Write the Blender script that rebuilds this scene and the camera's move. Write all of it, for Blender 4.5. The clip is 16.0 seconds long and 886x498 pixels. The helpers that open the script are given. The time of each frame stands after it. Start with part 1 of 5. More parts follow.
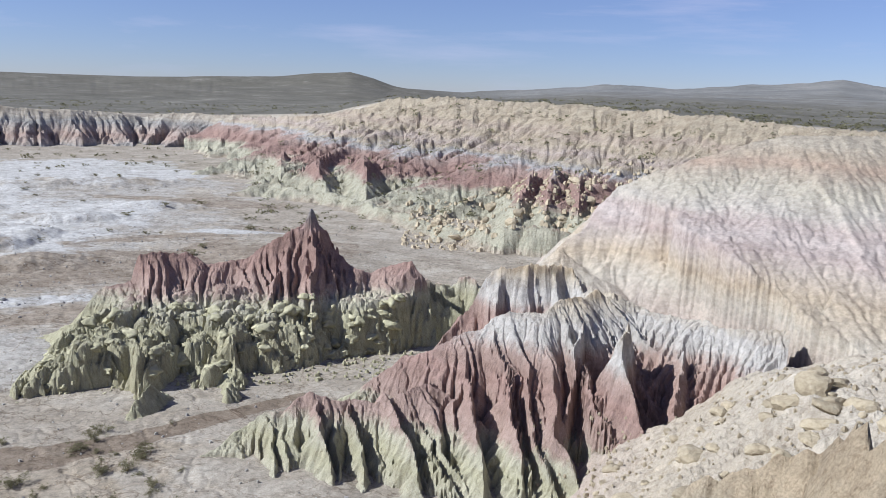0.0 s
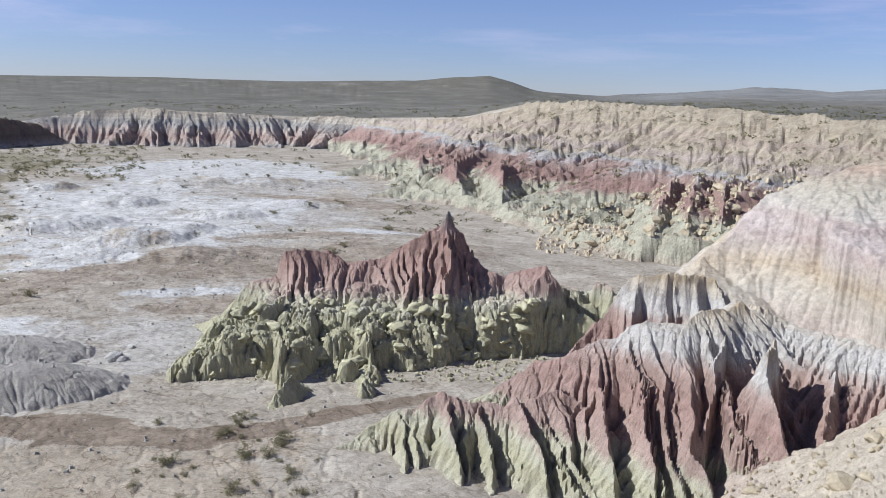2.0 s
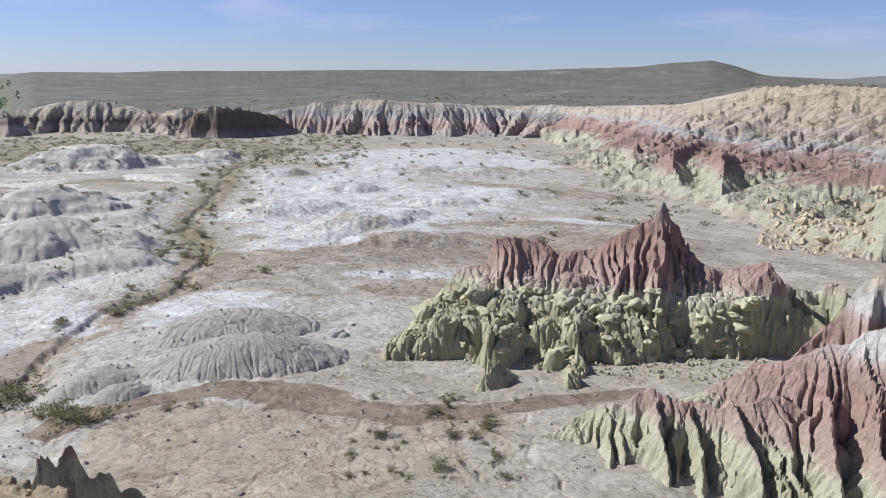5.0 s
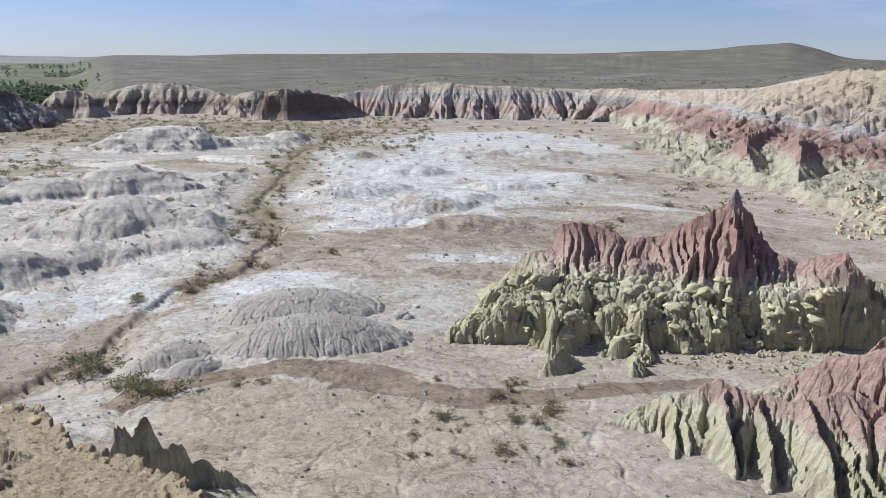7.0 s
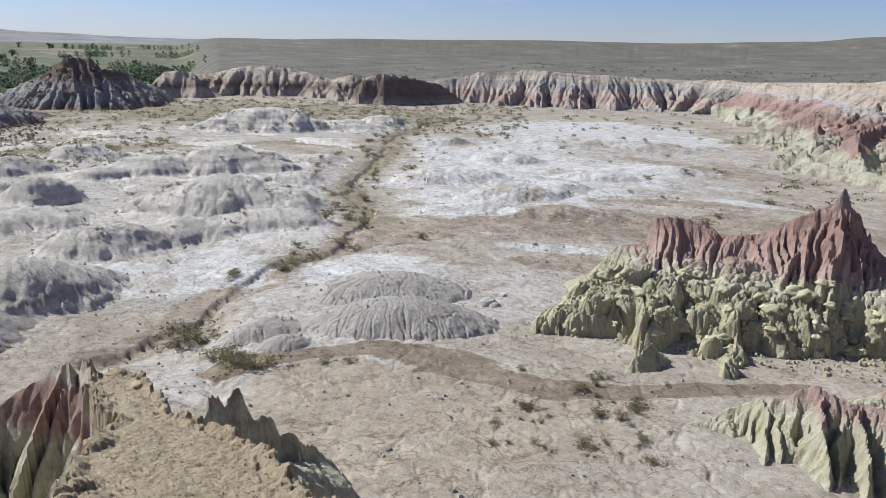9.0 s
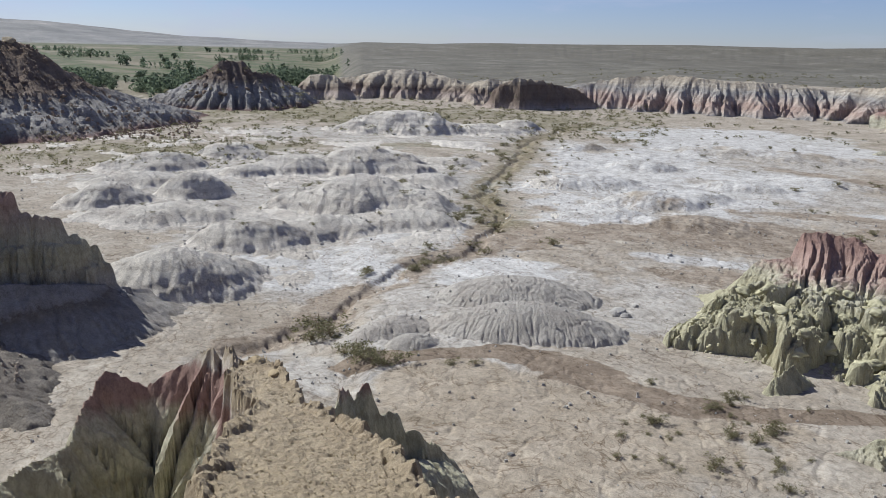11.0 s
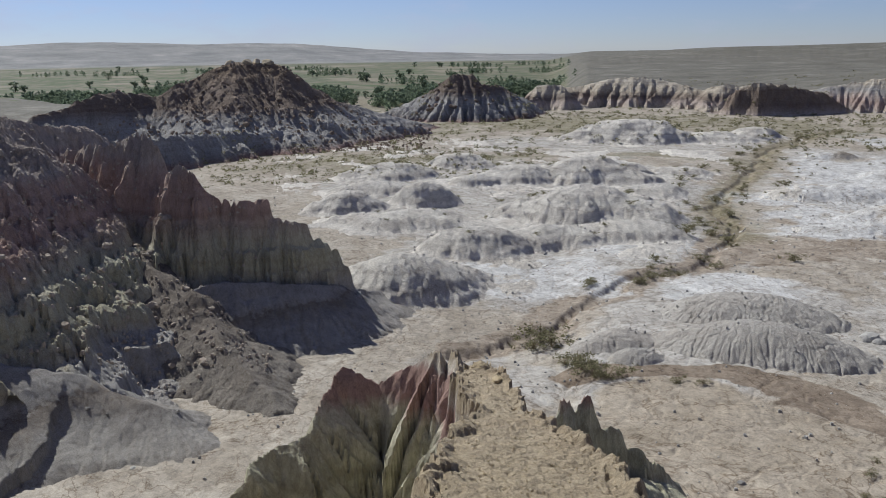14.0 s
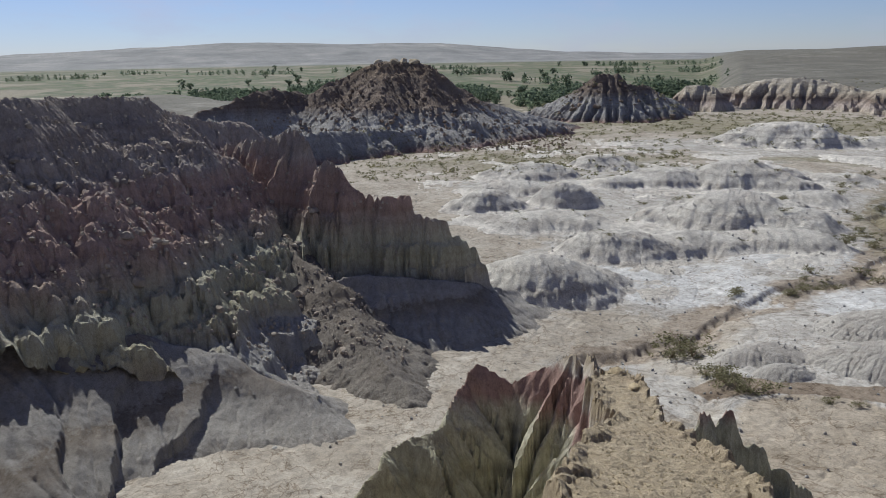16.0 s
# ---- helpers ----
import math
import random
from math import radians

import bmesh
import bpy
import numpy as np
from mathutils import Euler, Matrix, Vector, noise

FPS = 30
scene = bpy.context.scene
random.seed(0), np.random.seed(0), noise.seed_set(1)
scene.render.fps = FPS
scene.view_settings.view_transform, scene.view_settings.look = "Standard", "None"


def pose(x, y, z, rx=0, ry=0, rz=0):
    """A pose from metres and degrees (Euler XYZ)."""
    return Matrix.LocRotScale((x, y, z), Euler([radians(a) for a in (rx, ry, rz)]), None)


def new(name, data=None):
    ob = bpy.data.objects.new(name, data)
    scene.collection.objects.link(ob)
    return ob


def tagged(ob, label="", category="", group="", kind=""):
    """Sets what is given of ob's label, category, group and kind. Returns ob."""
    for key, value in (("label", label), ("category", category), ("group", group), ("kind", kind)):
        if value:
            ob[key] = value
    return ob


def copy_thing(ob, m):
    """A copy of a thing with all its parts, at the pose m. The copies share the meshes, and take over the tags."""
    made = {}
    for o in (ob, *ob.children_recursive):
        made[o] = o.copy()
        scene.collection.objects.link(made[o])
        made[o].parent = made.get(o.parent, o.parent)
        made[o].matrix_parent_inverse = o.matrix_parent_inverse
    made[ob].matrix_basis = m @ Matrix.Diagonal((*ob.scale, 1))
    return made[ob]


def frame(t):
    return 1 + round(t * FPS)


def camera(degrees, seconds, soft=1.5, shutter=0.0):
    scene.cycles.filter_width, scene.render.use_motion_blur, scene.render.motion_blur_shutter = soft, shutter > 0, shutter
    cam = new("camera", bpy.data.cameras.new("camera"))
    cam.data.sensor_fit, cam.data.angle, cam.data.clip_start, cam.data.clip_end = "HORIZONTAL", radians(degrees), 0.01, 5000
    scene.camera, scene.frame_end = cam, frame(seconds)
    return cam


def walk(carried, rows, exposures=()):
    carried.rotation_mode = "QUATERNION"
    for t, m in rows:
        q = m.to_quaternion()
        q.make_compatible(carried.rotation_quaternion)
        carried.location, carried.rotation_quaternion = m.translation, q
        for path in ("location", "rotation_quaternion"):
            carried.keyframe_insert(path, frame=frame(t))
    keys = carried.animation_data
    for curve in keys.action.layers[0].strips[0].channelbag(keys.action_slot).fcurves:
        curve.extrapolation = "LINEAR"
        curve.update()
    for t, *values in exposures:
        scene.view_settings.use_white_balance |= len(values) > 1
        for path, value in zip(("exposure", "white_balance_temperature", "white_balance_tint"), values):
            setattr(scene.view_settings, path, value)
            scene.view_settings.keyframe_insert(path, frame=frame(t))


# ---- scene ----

# ---- camera: a person turns on the rim of a badlands basin, phone at arm's length ----
EYE = 22.0
ARM = 0.5
cam = camera(57.1, 16.0, soft=0.5)
TURNS = [
    (0.0, 78.93, -1.93, 6.64), (0.5, 78.92, -1.49, 8.87), (1.0, 78.94, -1.26, 11.32), (1.5, 78.91, -1.57, 13.57),
    (2.0, 78.87, -1.77, 16.19), (2.5, 78.84, -1.77, 18.46), (3.0, 78.83, -1.52, 20.81), (3.5, 78.81, -1.38, 22.80),
    (4.0, 78.51, -1.11, 25.05), (4.5, 77.92, -0.91, 28.18), (5.0, 77.80, -0.56, 30.84), (7.5, 76.23, -0.78, 36.04),
    (8.0, 75.68, -1.31, 36.79), (8.5, 75.61, -1.12, 39.73), (9.0, 75.63, -1.40, 42.14), (9.5, 75.61, -1.53, 44.82),
    (12.0, 75.63, -1.09, 56.28), (12.5, 75.65, -0.67, 59.19), (13.0, 76.09, 0.05, 61.95), (13.5, 76.24, 0.55, 64.49),
    (14.0, 76.31, 0.85, 66.97), (14.5, 76.40, 0.97, 69.40), (15.0, 76.27, 1.34, 71.33), (15.5, 76.38, 1.21, 73.52),
    (16.0, 76.42, 0.95, 76.83),
]
walk(cam, [(t, pose(-ARM * math.sin(radians(rz)) + 0.36, ARM * math.cos(radians(rz)) - 0.36, EYE, rx, ry, rz)) for t, rx, ry, rz in TURNS],
     exposures=[(0.0, 0.38, 5900, 8), (3.0, 0.40, 5900, 8), (5.0, 0.42, 6000, 8), (9.5, 0.40, 6150, 7), (12.5, 0.09, 6200, 7), (16.0, 0.06, 6200, 6)])

# ---- sky and sun ----
SUN_BEARING, SUN_HEIGHT = -108.0, 41.0
world = bpy.data.worlds.new("sky")
scene.world = world
world.use_nodes = True
nt = world.node_tree
sky = nt.nodes.new("ShaderNodeTexSky")
sky.sky_type, sky.sun_disc = "NISHITA", False
sky.sun_elevation, sky.sun_rotation = radians(SUN_HEIGHT), radians(SUN_BEARING)
sky.altitude, sky.air_density, sky.dust_density, sky.ozone_density = 1400, 0.85, 0.05, 3.5
# thin high cloud drawn out in streaks
tc = nt.nodes.new("ShaderNodeTexCoord")
mp = nt.nodes.new("ShaderNodeMapping")
mp.inputs["Scale"].default_value, mp.inputs["Rotation"].default_value = (1.6, 5.0, 16.0), (0.12, 0.06, 0.5)
cirrus = nt.nodes.new("ShaderNodeTexNoise")
cirrus.inputs["Scale"].default_value, cirrus.inputs["Detail"].default_value, cirrus.inputs["Roughness"].default_value = 1.4, 7.0, 0.6
veil = nt.nodes.new("ShaderNodeMapRange")
veil.inputs["From Min"].default_value, veil.inputs["From Max"].default_value, veil.inputs["To Max"].default_value = 0.52, 0.85, 0.6
tint = nt.nodes.new("ShaderNodeMix")
tint.data_type = "RGBA"
tint.inputs["B"].default_value = (7.5, 8.0, 8.6, 1)
nt.links.new(tc.outputs["Generated"], mp.inputs["Vector"])
nt.links.new(mp.outputs[0], cirrus.inputs["Vector"])
nt.links.new(cirrus.outputs["Fac"], veil.inputs["Value"])
nt.links.new(veil.outputs[0], tint.inputs["Factor"])
nt.links.new(sky.outputs[0], tint.inputs["A"])
clear = nt.nodes.new("ShaderNodeMix")
clear.data_type, clear.blend_type = "RGBA", "MULTIPLY"
clear.inputs["Factor"].default_value = 1.0
# paler and bluer towards the horizon
up = nt.nodes.new("ShaderNodeSeparateXYZ")
nt.links.new(tc.outputs["Generated"], up.inputs[0])
lift = nt.nodes.new("ShaderNodeValToRGB")
lift.color_ramp.elements[0].position, lift.color_ramp.elements[0].color = 0.0, (0.98, 0.96, 1.20, 1)
lift.color_ramp.elements[1].position, lift.color_ramp.elements[1].color = 0.2, (1.78, 1.42, 1.52, 1)
nt.links.new(up.outputs["Z"], lift.inputs[0])
nt.links.new(lift.outputs[0], clear.inputs["B"])
nt.links.new(tint.outputs["Result"], clear.inputs["A"])
nt.links.new(clear.outputs["Result"], nt.nodes["Background"].inputs[0])
nt.nodes["Background"].inputs[1].default_value = 0.055
sun = new("sun", bpy.data.lights.new("sun", "SUN"))
sun.data.energy, sun.data.angle, sun.data.color = 5.0, radians(0.5), (1.0, 0.965, 0.91)
SUN_DIR = Vector((math.sin(radians(SUN_BEARING)) * math.cos(radians(SUN_HEIGHT)), math.cos(radians(SUN_BEARING)) * math.cos(radians(SUN_HEIGHT)), math.sin(radians(SUN_HEIGHT))))
sun.matrix_world = Matrix.Translation((0, 0, 200)) @ SUN_DIR.to_track_quat("Z", "Y").to_matrix().to_4x4()

# ---- noise on arrays ----
def lattice(ix, iy, seed):
    n = (ix.astype(np.int64) * 374761393 + iy.astype(np.int64) * 668265263 + seed * 974711) & 0xFFFFFFFF
    n = ((n ^ (n >> 13)) * 1274126177) & 0xFFFFFFFF
    return ((n ^ (n >> 16)) & 0xFFFFFF) / float(0x1000000)


def pn(x, y, seed=0):
    """Gradient noise, about -1 to 1."""
    ix, iy = np.floor(x), np.floor(y)
    fx, fy = x - ix, y - iy
    ux, uy = fx * fx * fx * (fx * (fx * 6 - 15) + 10), fy * fy * fy * (fy * (fy * 6 - 15) + 10)
    out = 0
    for dx in (0, 1):
        for dy in (0, 1):
            a = lattice(ix + dx, iy + dy, seed) * 6.2831853
            g = np.cos(a) * (fx - dx) + np.sin(a) * (fy - dy)
            out = out + g * (ux if dx else 1 - ux) * (uy if dy else 1 - uy)
    return out * 1.5


def fbm(x, y, octaves=4, seed=0, gain=0.5):
    out, amp = 0, 1.0
    for i in range(octaves):
        out = out + amp * pn(x * 2 ** i + i * 17.3, y * 2 ** i - i * 9.1, seed + i)
        amp *= gain
    return out


def ridged(x, y, octaves=3, seed=0):
    """0 in the gullies, 1 on the spurs' crests, rounded crests and sharp gullies."""
    out, amp, total = 0, 1.0, 0.0
    for i in range(octaves):
        out = out + amp * np.minimum(1, np.abs(pn(x * 2.1 ** i + i * 5.7, y * 2.1 ** i, seed + i)) * 2.0)
        total += amp
        amp *= 0.5
    return out / total


def cells(x, y, seed=0):
    """Worley cells: distances to the nearest and next point, and the cell's random number."""
    ix, iy = np.floor(x), np.floor(y)
    f1, f2, rnd = np.full(x.shape, 9.0), np.full(x.shape, 9.0), np.zeros(x.shape)
    for dx in (-1, 0, 1):
        for dy in (-1, 0, 1):
            cx, cy = ix + dx, iy + dy
            d = np.hypot(cx + lattice(cx, cy, seed) - x, cy + lattice(cx, cy, seed + 1) - y)
            near = d < f1
            f2 = np.where(near, f1, np.minimum(f2, d))
            rnd = np.where(near, lattice(cx, cy, seed + 2), rnd)
            f1 = np.where(near, d, f1)
    return f1, f2, rnd


def step(a, b, v):
    k = np.clip((v - a) / (b - a), 0, 1)
    return k * k * (3 - 2 * k)


def pl(bearing, dist, z=None):
    """A place by bearing (degrees east of north) and distance from the lookout."""
    x, y = dist * math.sin(radians(bearing)), dist * math.cos(radians(bearing))
    return (x, y) if z is None else (x, y, z)


# ---- landform tools ----
def crest(x, y, pts):
    """Nearest point of a crest line. pts rows: x, y, z, width on the left, width on the right.
    Gives distance, length along the line (bent round its ends), side, crest height and flank width."""
    best = np.full(x.shape, 1e9)
    s, side, zc, w = (np.zeros(x.shape) for _ in range(4))
    run = 0.0
    for a, b in zip(pts[:-1], pts[1:]):
        ex, ey = b[0] - a[0], b[1] - a[1]
        ln = math.hypot(ex, ey)
        ex, ey = ex / ln, ey / ln
        along = (x - a[0]) * ex + (y - a[1]) * ey
        across = -(x - a[0]) * ey + (y - a[1]) * ex
        k = np.clip(along / ln, 0, 1)
        over = along - k * ln
        d = np.hypot(across, over)
        left = across > 0
        ww = np.where(left, a[3] + (b[3] - a[3]) * k, a[4] + (b[4] - a[4]) * k)
        rank = d
        near = rank < best
        best = np.where(near, rank, best)
        bend = np.arctan2(over, np.abs(across) + 1e-6)
        s = np.where(near, run + k * ln + bend * 0.5 * ww, s)
        side = np.where(near, np.where(left, 1.0, -1.0), side)
        zc = np.where(near, a[2] + (b[2] - a[2]) * k, zc)
        w = np.where(near, ww, w)
        run += ln
    return best, s, side, zc, w


def saw(turn, skew):
    """0 to 1 and back in each unit of turn, the crest at skew."""
    f = turn - np.floor(turn)
    return np.where(f < skew, f / skew, (1 - f) / (1 - skew))


def ridge(x, y, pts, base=-2.0, power=1.5, gully=6.0, cut=0.35, flute=1.2, fcut=0.10, seed=0, rough=0.3, notch=0.0, skew=0.62):
    """The height of a ridge with gullied flanks. gully, flute: spacing in metres; cut, fcut: how deep they bite;
    rough: the crest's unevenness; skew: how far each spur leans."""
    wx = x + 0.16 * gully * fbm(x / gully, y / gully, 3, seed + 40)
    wy = y + 0.16 * gully * fbm(x / gully, y / gully, 3, seed + 50)
    d, s, side, zc, w = crest(wx, wy, pts)
    zc = zc + rough * fbm(s / (3.5 * flute), side * 0 + 0.37, 3, seed + 60)
    row = side * 31.7 + 0.55 * d / w
    turn = s / gully + 0.5 * pn(s / gully * 0.6, row, seed)
    rib = saw(turn, skew) * (0.4 + 0.6 * lattice(np.floor(turn), side, seed))
    turn = s / flute + 0.5 * pn(s / flute * 0.6, row * 2, seed + 9)
    fin = saw(turn, skew) * (0.25 + 0.75 * lattice(np.floor(turn), side, seed + 9) ** 1.5)
    # the crest dips where a gully heads
    turn = s / gully + 0.5 * pn(s / gully * 0.6, 0 * s + 31.7, seed)
    dip = np.abs(2 * (turn - np.floor(turn)) - 1)
    zc = zc - notch * np.maximum(0, zc) * dip * dip
    u = d / (w * np.maximum(0.25, 1 + cut * (2.6 * rib - 1) + fcut * (2.6 * fin - 1)))
    fall = np.where(u < 1, 1 - np.power(np.clip(1 - u, 0, 1), power), 1 + (u - 1) * 0.5)
    return zc - (zc - base) * fall


def finer(z):
    """A grid of heights at twice the resolution."""
    r, c = z.shape
    out = np.empty((2 * r - 1, 2 * c - 1))
    out[::2, ::2] = z
    out[1::2, ::2] = (z[:-1] + z[1:]) / 2
    out[:, 1::2] = (out[:, :-2:2] + out[:, 2::2]) / 2
    return out


def erode(z, si, sj, amp, rounds=3, steps=70, share=0.6, seed=0, flat=0.6, where=None):
    """Rain on the grid: drops run downhill, and their paths are cut in as rills. si, sj: cell sizes."""
    n, m = z.shape
    rng = np.random.RandomState(seed)
    total = np.zeros((n, m))
    sj = np.broadcast_to(sj, (n, 1))
    for _ in range(rounds):
        gi, gj = np.gradient(z)
        gi, gj = gi / si, gj / sj
        slope = np.hypot(gi, gj) + 1e-6
        ui, uj = (-gi / slope * 0.85).ravel(), (-gj / slope * 0.85 * si / sj).ravel()
        weight = np.minimum(1, slope / flat).ravel()
        k = int(n * m * share)
        pi, pj = rng.rand(k) * (n - 1), rng.rand(k) * (m - 1)
        if where is not None:
            live = where[np.rint(pi).astype(int), np.rint(pj).astype(int)]
            pi, pj = pi[live], pj[live]
            k = len(pi)
        vi, vj = np.zeros(k), np.zeros(k)
        flow = np.zeros(n * m)
        last = older = np.full(k, -1)
        for _ in range(steps):
            at = np.rint(pi).astype(np.int64) * m + np.rint(pj).astype(np.int64)
            fresh = (at != last) & (at != older)
            flow += np.bincount(at[fresh], minlength=n * m)
            older, last = last, at
            vi, vj = 0.35 * vi + 0.65 * ui[at], 0.35 * vj + 0.65 * uj[at]
            pi, pj = np.clip(pi + vi, 0, n - 1), np.clip(pj + vj, 0, m - 1)
        flow = (flow * weight).reshape(n, m)
        f = flow.copy()
        f[1:-1, 1:-1] = (4 * flow[1:-1, 1:-1] + flow[:-2, 1:-1] + flow[2:, 1:-1] + flow[1:-1, :-2] + flow[1:-1, 2:]) / 8
        f[[0, -1]] = f[:, [0, -1]] = 0
        f = np.power(np.log1p(f) / np.log1p(np.percentile(f if where is None else f[where], 99.3) + 1), 1.6)
        # only where the ground falls over a few cells
        q = 4
        n4, m4 = n // q * q, m // q * q
        pool = z[:n4, :m4].reshape(n4 // q, q, m4 // q, q).mean((1, 3))
        ci, cj = np.gradient(pool)
        ii, jj = np.minimum(np.arange(n) // q, n4 // q - 1), np.minimum(np.arange(m) // q, m4 // q - 1)
        broad = np.hypot(ci[ii][:, jj] / (q * si), cj[ii][:, jj] / (q * sj))
        hold = np.clip((broad - 0.35 * flat) / (0.65 * flat), 0, 1)
        total = np.maximum(total, f * hold)
        z = z - amp * f * hold
    return z, np.clip(total, 0, 1.2)


def terrace(z, period, amount, sharp=0.3):
    """Harder beds standing out as ledges."""
    k = z / period
    n = np.floor(k)
    return z + amount * period * (n + step(0.5 - sharp, 0.5 + sharp, k - n) - k)


def grid(b0, b1, db, d0, d1, dd, grow=0.0):
    """Bearings and distances of a fan-shaped survey grid; steps widen by grow with distance."""
    bs = np.radians(np.arange(b0, b1 + db / 2, db))
    ds, d = [d0], d0
    while d < d1:
        d += dd + grow * (d - d0)
        ds.append(d)
    ds = np.array(ds)
    return np.sin(bs)[None, :] * ds[:, None], np.cos(bs)[None, :] * ds[:, None]


def sheet(name, x, y, z, material, keep=None, layers=None, close=False, smooth=True):
    """A mesh from a grid of heights; faces where keep is false at all corners are left out."""
    r, c = x.shape
    i = np.arange(r * c).reshape(r, c)
    q = np.stack([i[:-1, :-1], i[:-1, 1:], i[1:, 1:], i[1:, :-1]], -1).reshape(-1, 4)
    if close:
        q = np.concatenate([q, np.stack([i[:-1, -1], i[:-1, 0], i[1:, 0], i[1:, -1]], -1)])
    if keep is not None:
        q = q[keep.reshape(-1)[q].any(1)]
    used = np.unique(q)
    back = np.zeros(r * c, np.int64)
    back[used] = np.arange(len(used))
    q = back[q][:, ::-1]
    co = np.stack([x.reshape(-1)[used], y.reshape(-1)[used], z.reshape(-1)[used]], -1)
    me = bpy.data.meshes.new(name)
    me.vertices.add(len(co))
    me.vertices.foreach_set("co", co.astype(np.float32).ravel())
    me.loops.add(q.size)
    me.loops.foreach_set("vertex_index", q.astype(np.int32).ravel())
    me.polygons.add(len(q))
    me.polygons.foreach_set("loop_start", np.arange(0, q.size, 4, dtype=np.int32))
    me.polygons.foreach_set("use_smooth", np.full(len(q), smooth))
    for key, values in (layers or {}).items():
        at = me.attributes.new(key, "FLOAT", "POINT")
        at.data.foreach_set("value", values.reshape(-1)[used].astype(np.float32))
    me.materials.append(material)
    me.update()
    me.validate()
    return new(name, me)


# ---- materials ----
def nodes_of(name):
    m = bpy.data.materials.new(name)
    m.use_nodes = True
    t = m.node_tree
    b = t.nodes["Principled BSDF"]
    b.inputs["Roughness"].default_value = 0.95
    b.inputs["Specular IOR Level"].default_value = 0.15
    return m, t, b


def mth(t, op, a, b=None, c=None):
    n = t.nodes.new("ShaderNodeMath")
    n.operation = op
    for i, v in enumerate((a, b, c)):
        if v is None:
            continue
        if isinstance(v, (int, float)):
            n.inputs[i].default_value = v
        else:
            t.links.new(v, n.inputs[i])
    return n.outputs[0]


def tex(t, scale, detail=4.0, rough=0.55, stretch=None, kind="noise", dist=0.0):
    p = t.nodes.new("ShaderNodeNewGeometry").outputs["Position"]
    if stretch:
        m = t.nodes.new("ShaderNodeMapping")
        m.inputs["Scale"].default_value = stretch
        t.links.new(p, m.inputs["Vector"])
        p = m.outputs[0]
    if kind == "noise":
        n = t.nodes.new("ShaderNodeTexNoise")
        n.inputs["Detail"].default_value, n.inputs["Roughness"].default_value = detail, rough
        n.inputs["Distortion"].default_value = dist
        out = n.outputs["Fac"]
    else:
        n = t.nodes.new("ShaderNodeTexVoronoi")
        n.feature = kind
        out = n.outputs["Distance"]
    n.inputs["Scale"].default_value = scale
    t.links.new(p, n.inputs["Vector"])
    return out


def mixc(t, fac, a, b, mode="MIX"):
    n = t.nodes.new("ShaderNodeMix")
    n.data_type, n.blend_type = "RGBA", mode
    for sock, v in ((n.inputs["Factor"], fac), (n.inputs["A"], a), (n.inputs["B"], b)):
        if isinstance(v, (int, float)):
            sock.default_value = v
        elif isinstance(v, tuple):
            sock.default_value = (*v, 1.0)
        else:
            t.links.new(v, sock)
    return n.outputs["Result"]


def ramp(t, fac, stops, smooth="LINEAR"):
    n = t.nodes.new("ShaderNodeValToRGB")
    n.color_ramp.interpolation = smooth
    e = n.color_ramp.elements
    while len(e) < len(stops):
        e.new(0.5)
    for el, (p, c) in zip(e, stops):
        el.position = p
        el.color = (*c, 1.0) if isinstance(c, tuple) else (c, c, c, 1.0)
    t.links.new(fac, n.inputs[0])
    return n.outputs[0]


def bump(t, b, height, strength, dist):
    n = t.nodes.new("ShaderNodeBump")
    n.inputs["Strength"].default_value, n.inputs["Distance"].default_value = strength, dist
    t.links.new(height, n.inputs["Height"])
    t.links.new(n.outputs[0], b.inputs["Normal"])


GREEN, GREEN2 = (0.52, 0.495, 0.345), (0.58, 0.555, 0.43)
RED, RED2, MAROON = (0.42, 0.285, 0.245), (0.49, 0.37, 0.32), (0.35, 0.235, 0.20)
WHITE, BLUEGREY, CREAM = (0.64, 0.61, 0.57), (0.54, 0.53, 0.52), (0.61, 0.55, 0.46)
OCHRE, PINK, TAN = (0.60, 0.49, 0.345), (0.58, 0.49, 0.43), (0.56, 0.49, 0.39)
GREY, DUSK, BROWN = (0.43, 0.415, 0.395), (0.35, 0.33, 0.31), (0.26, 0.205, 0.165)


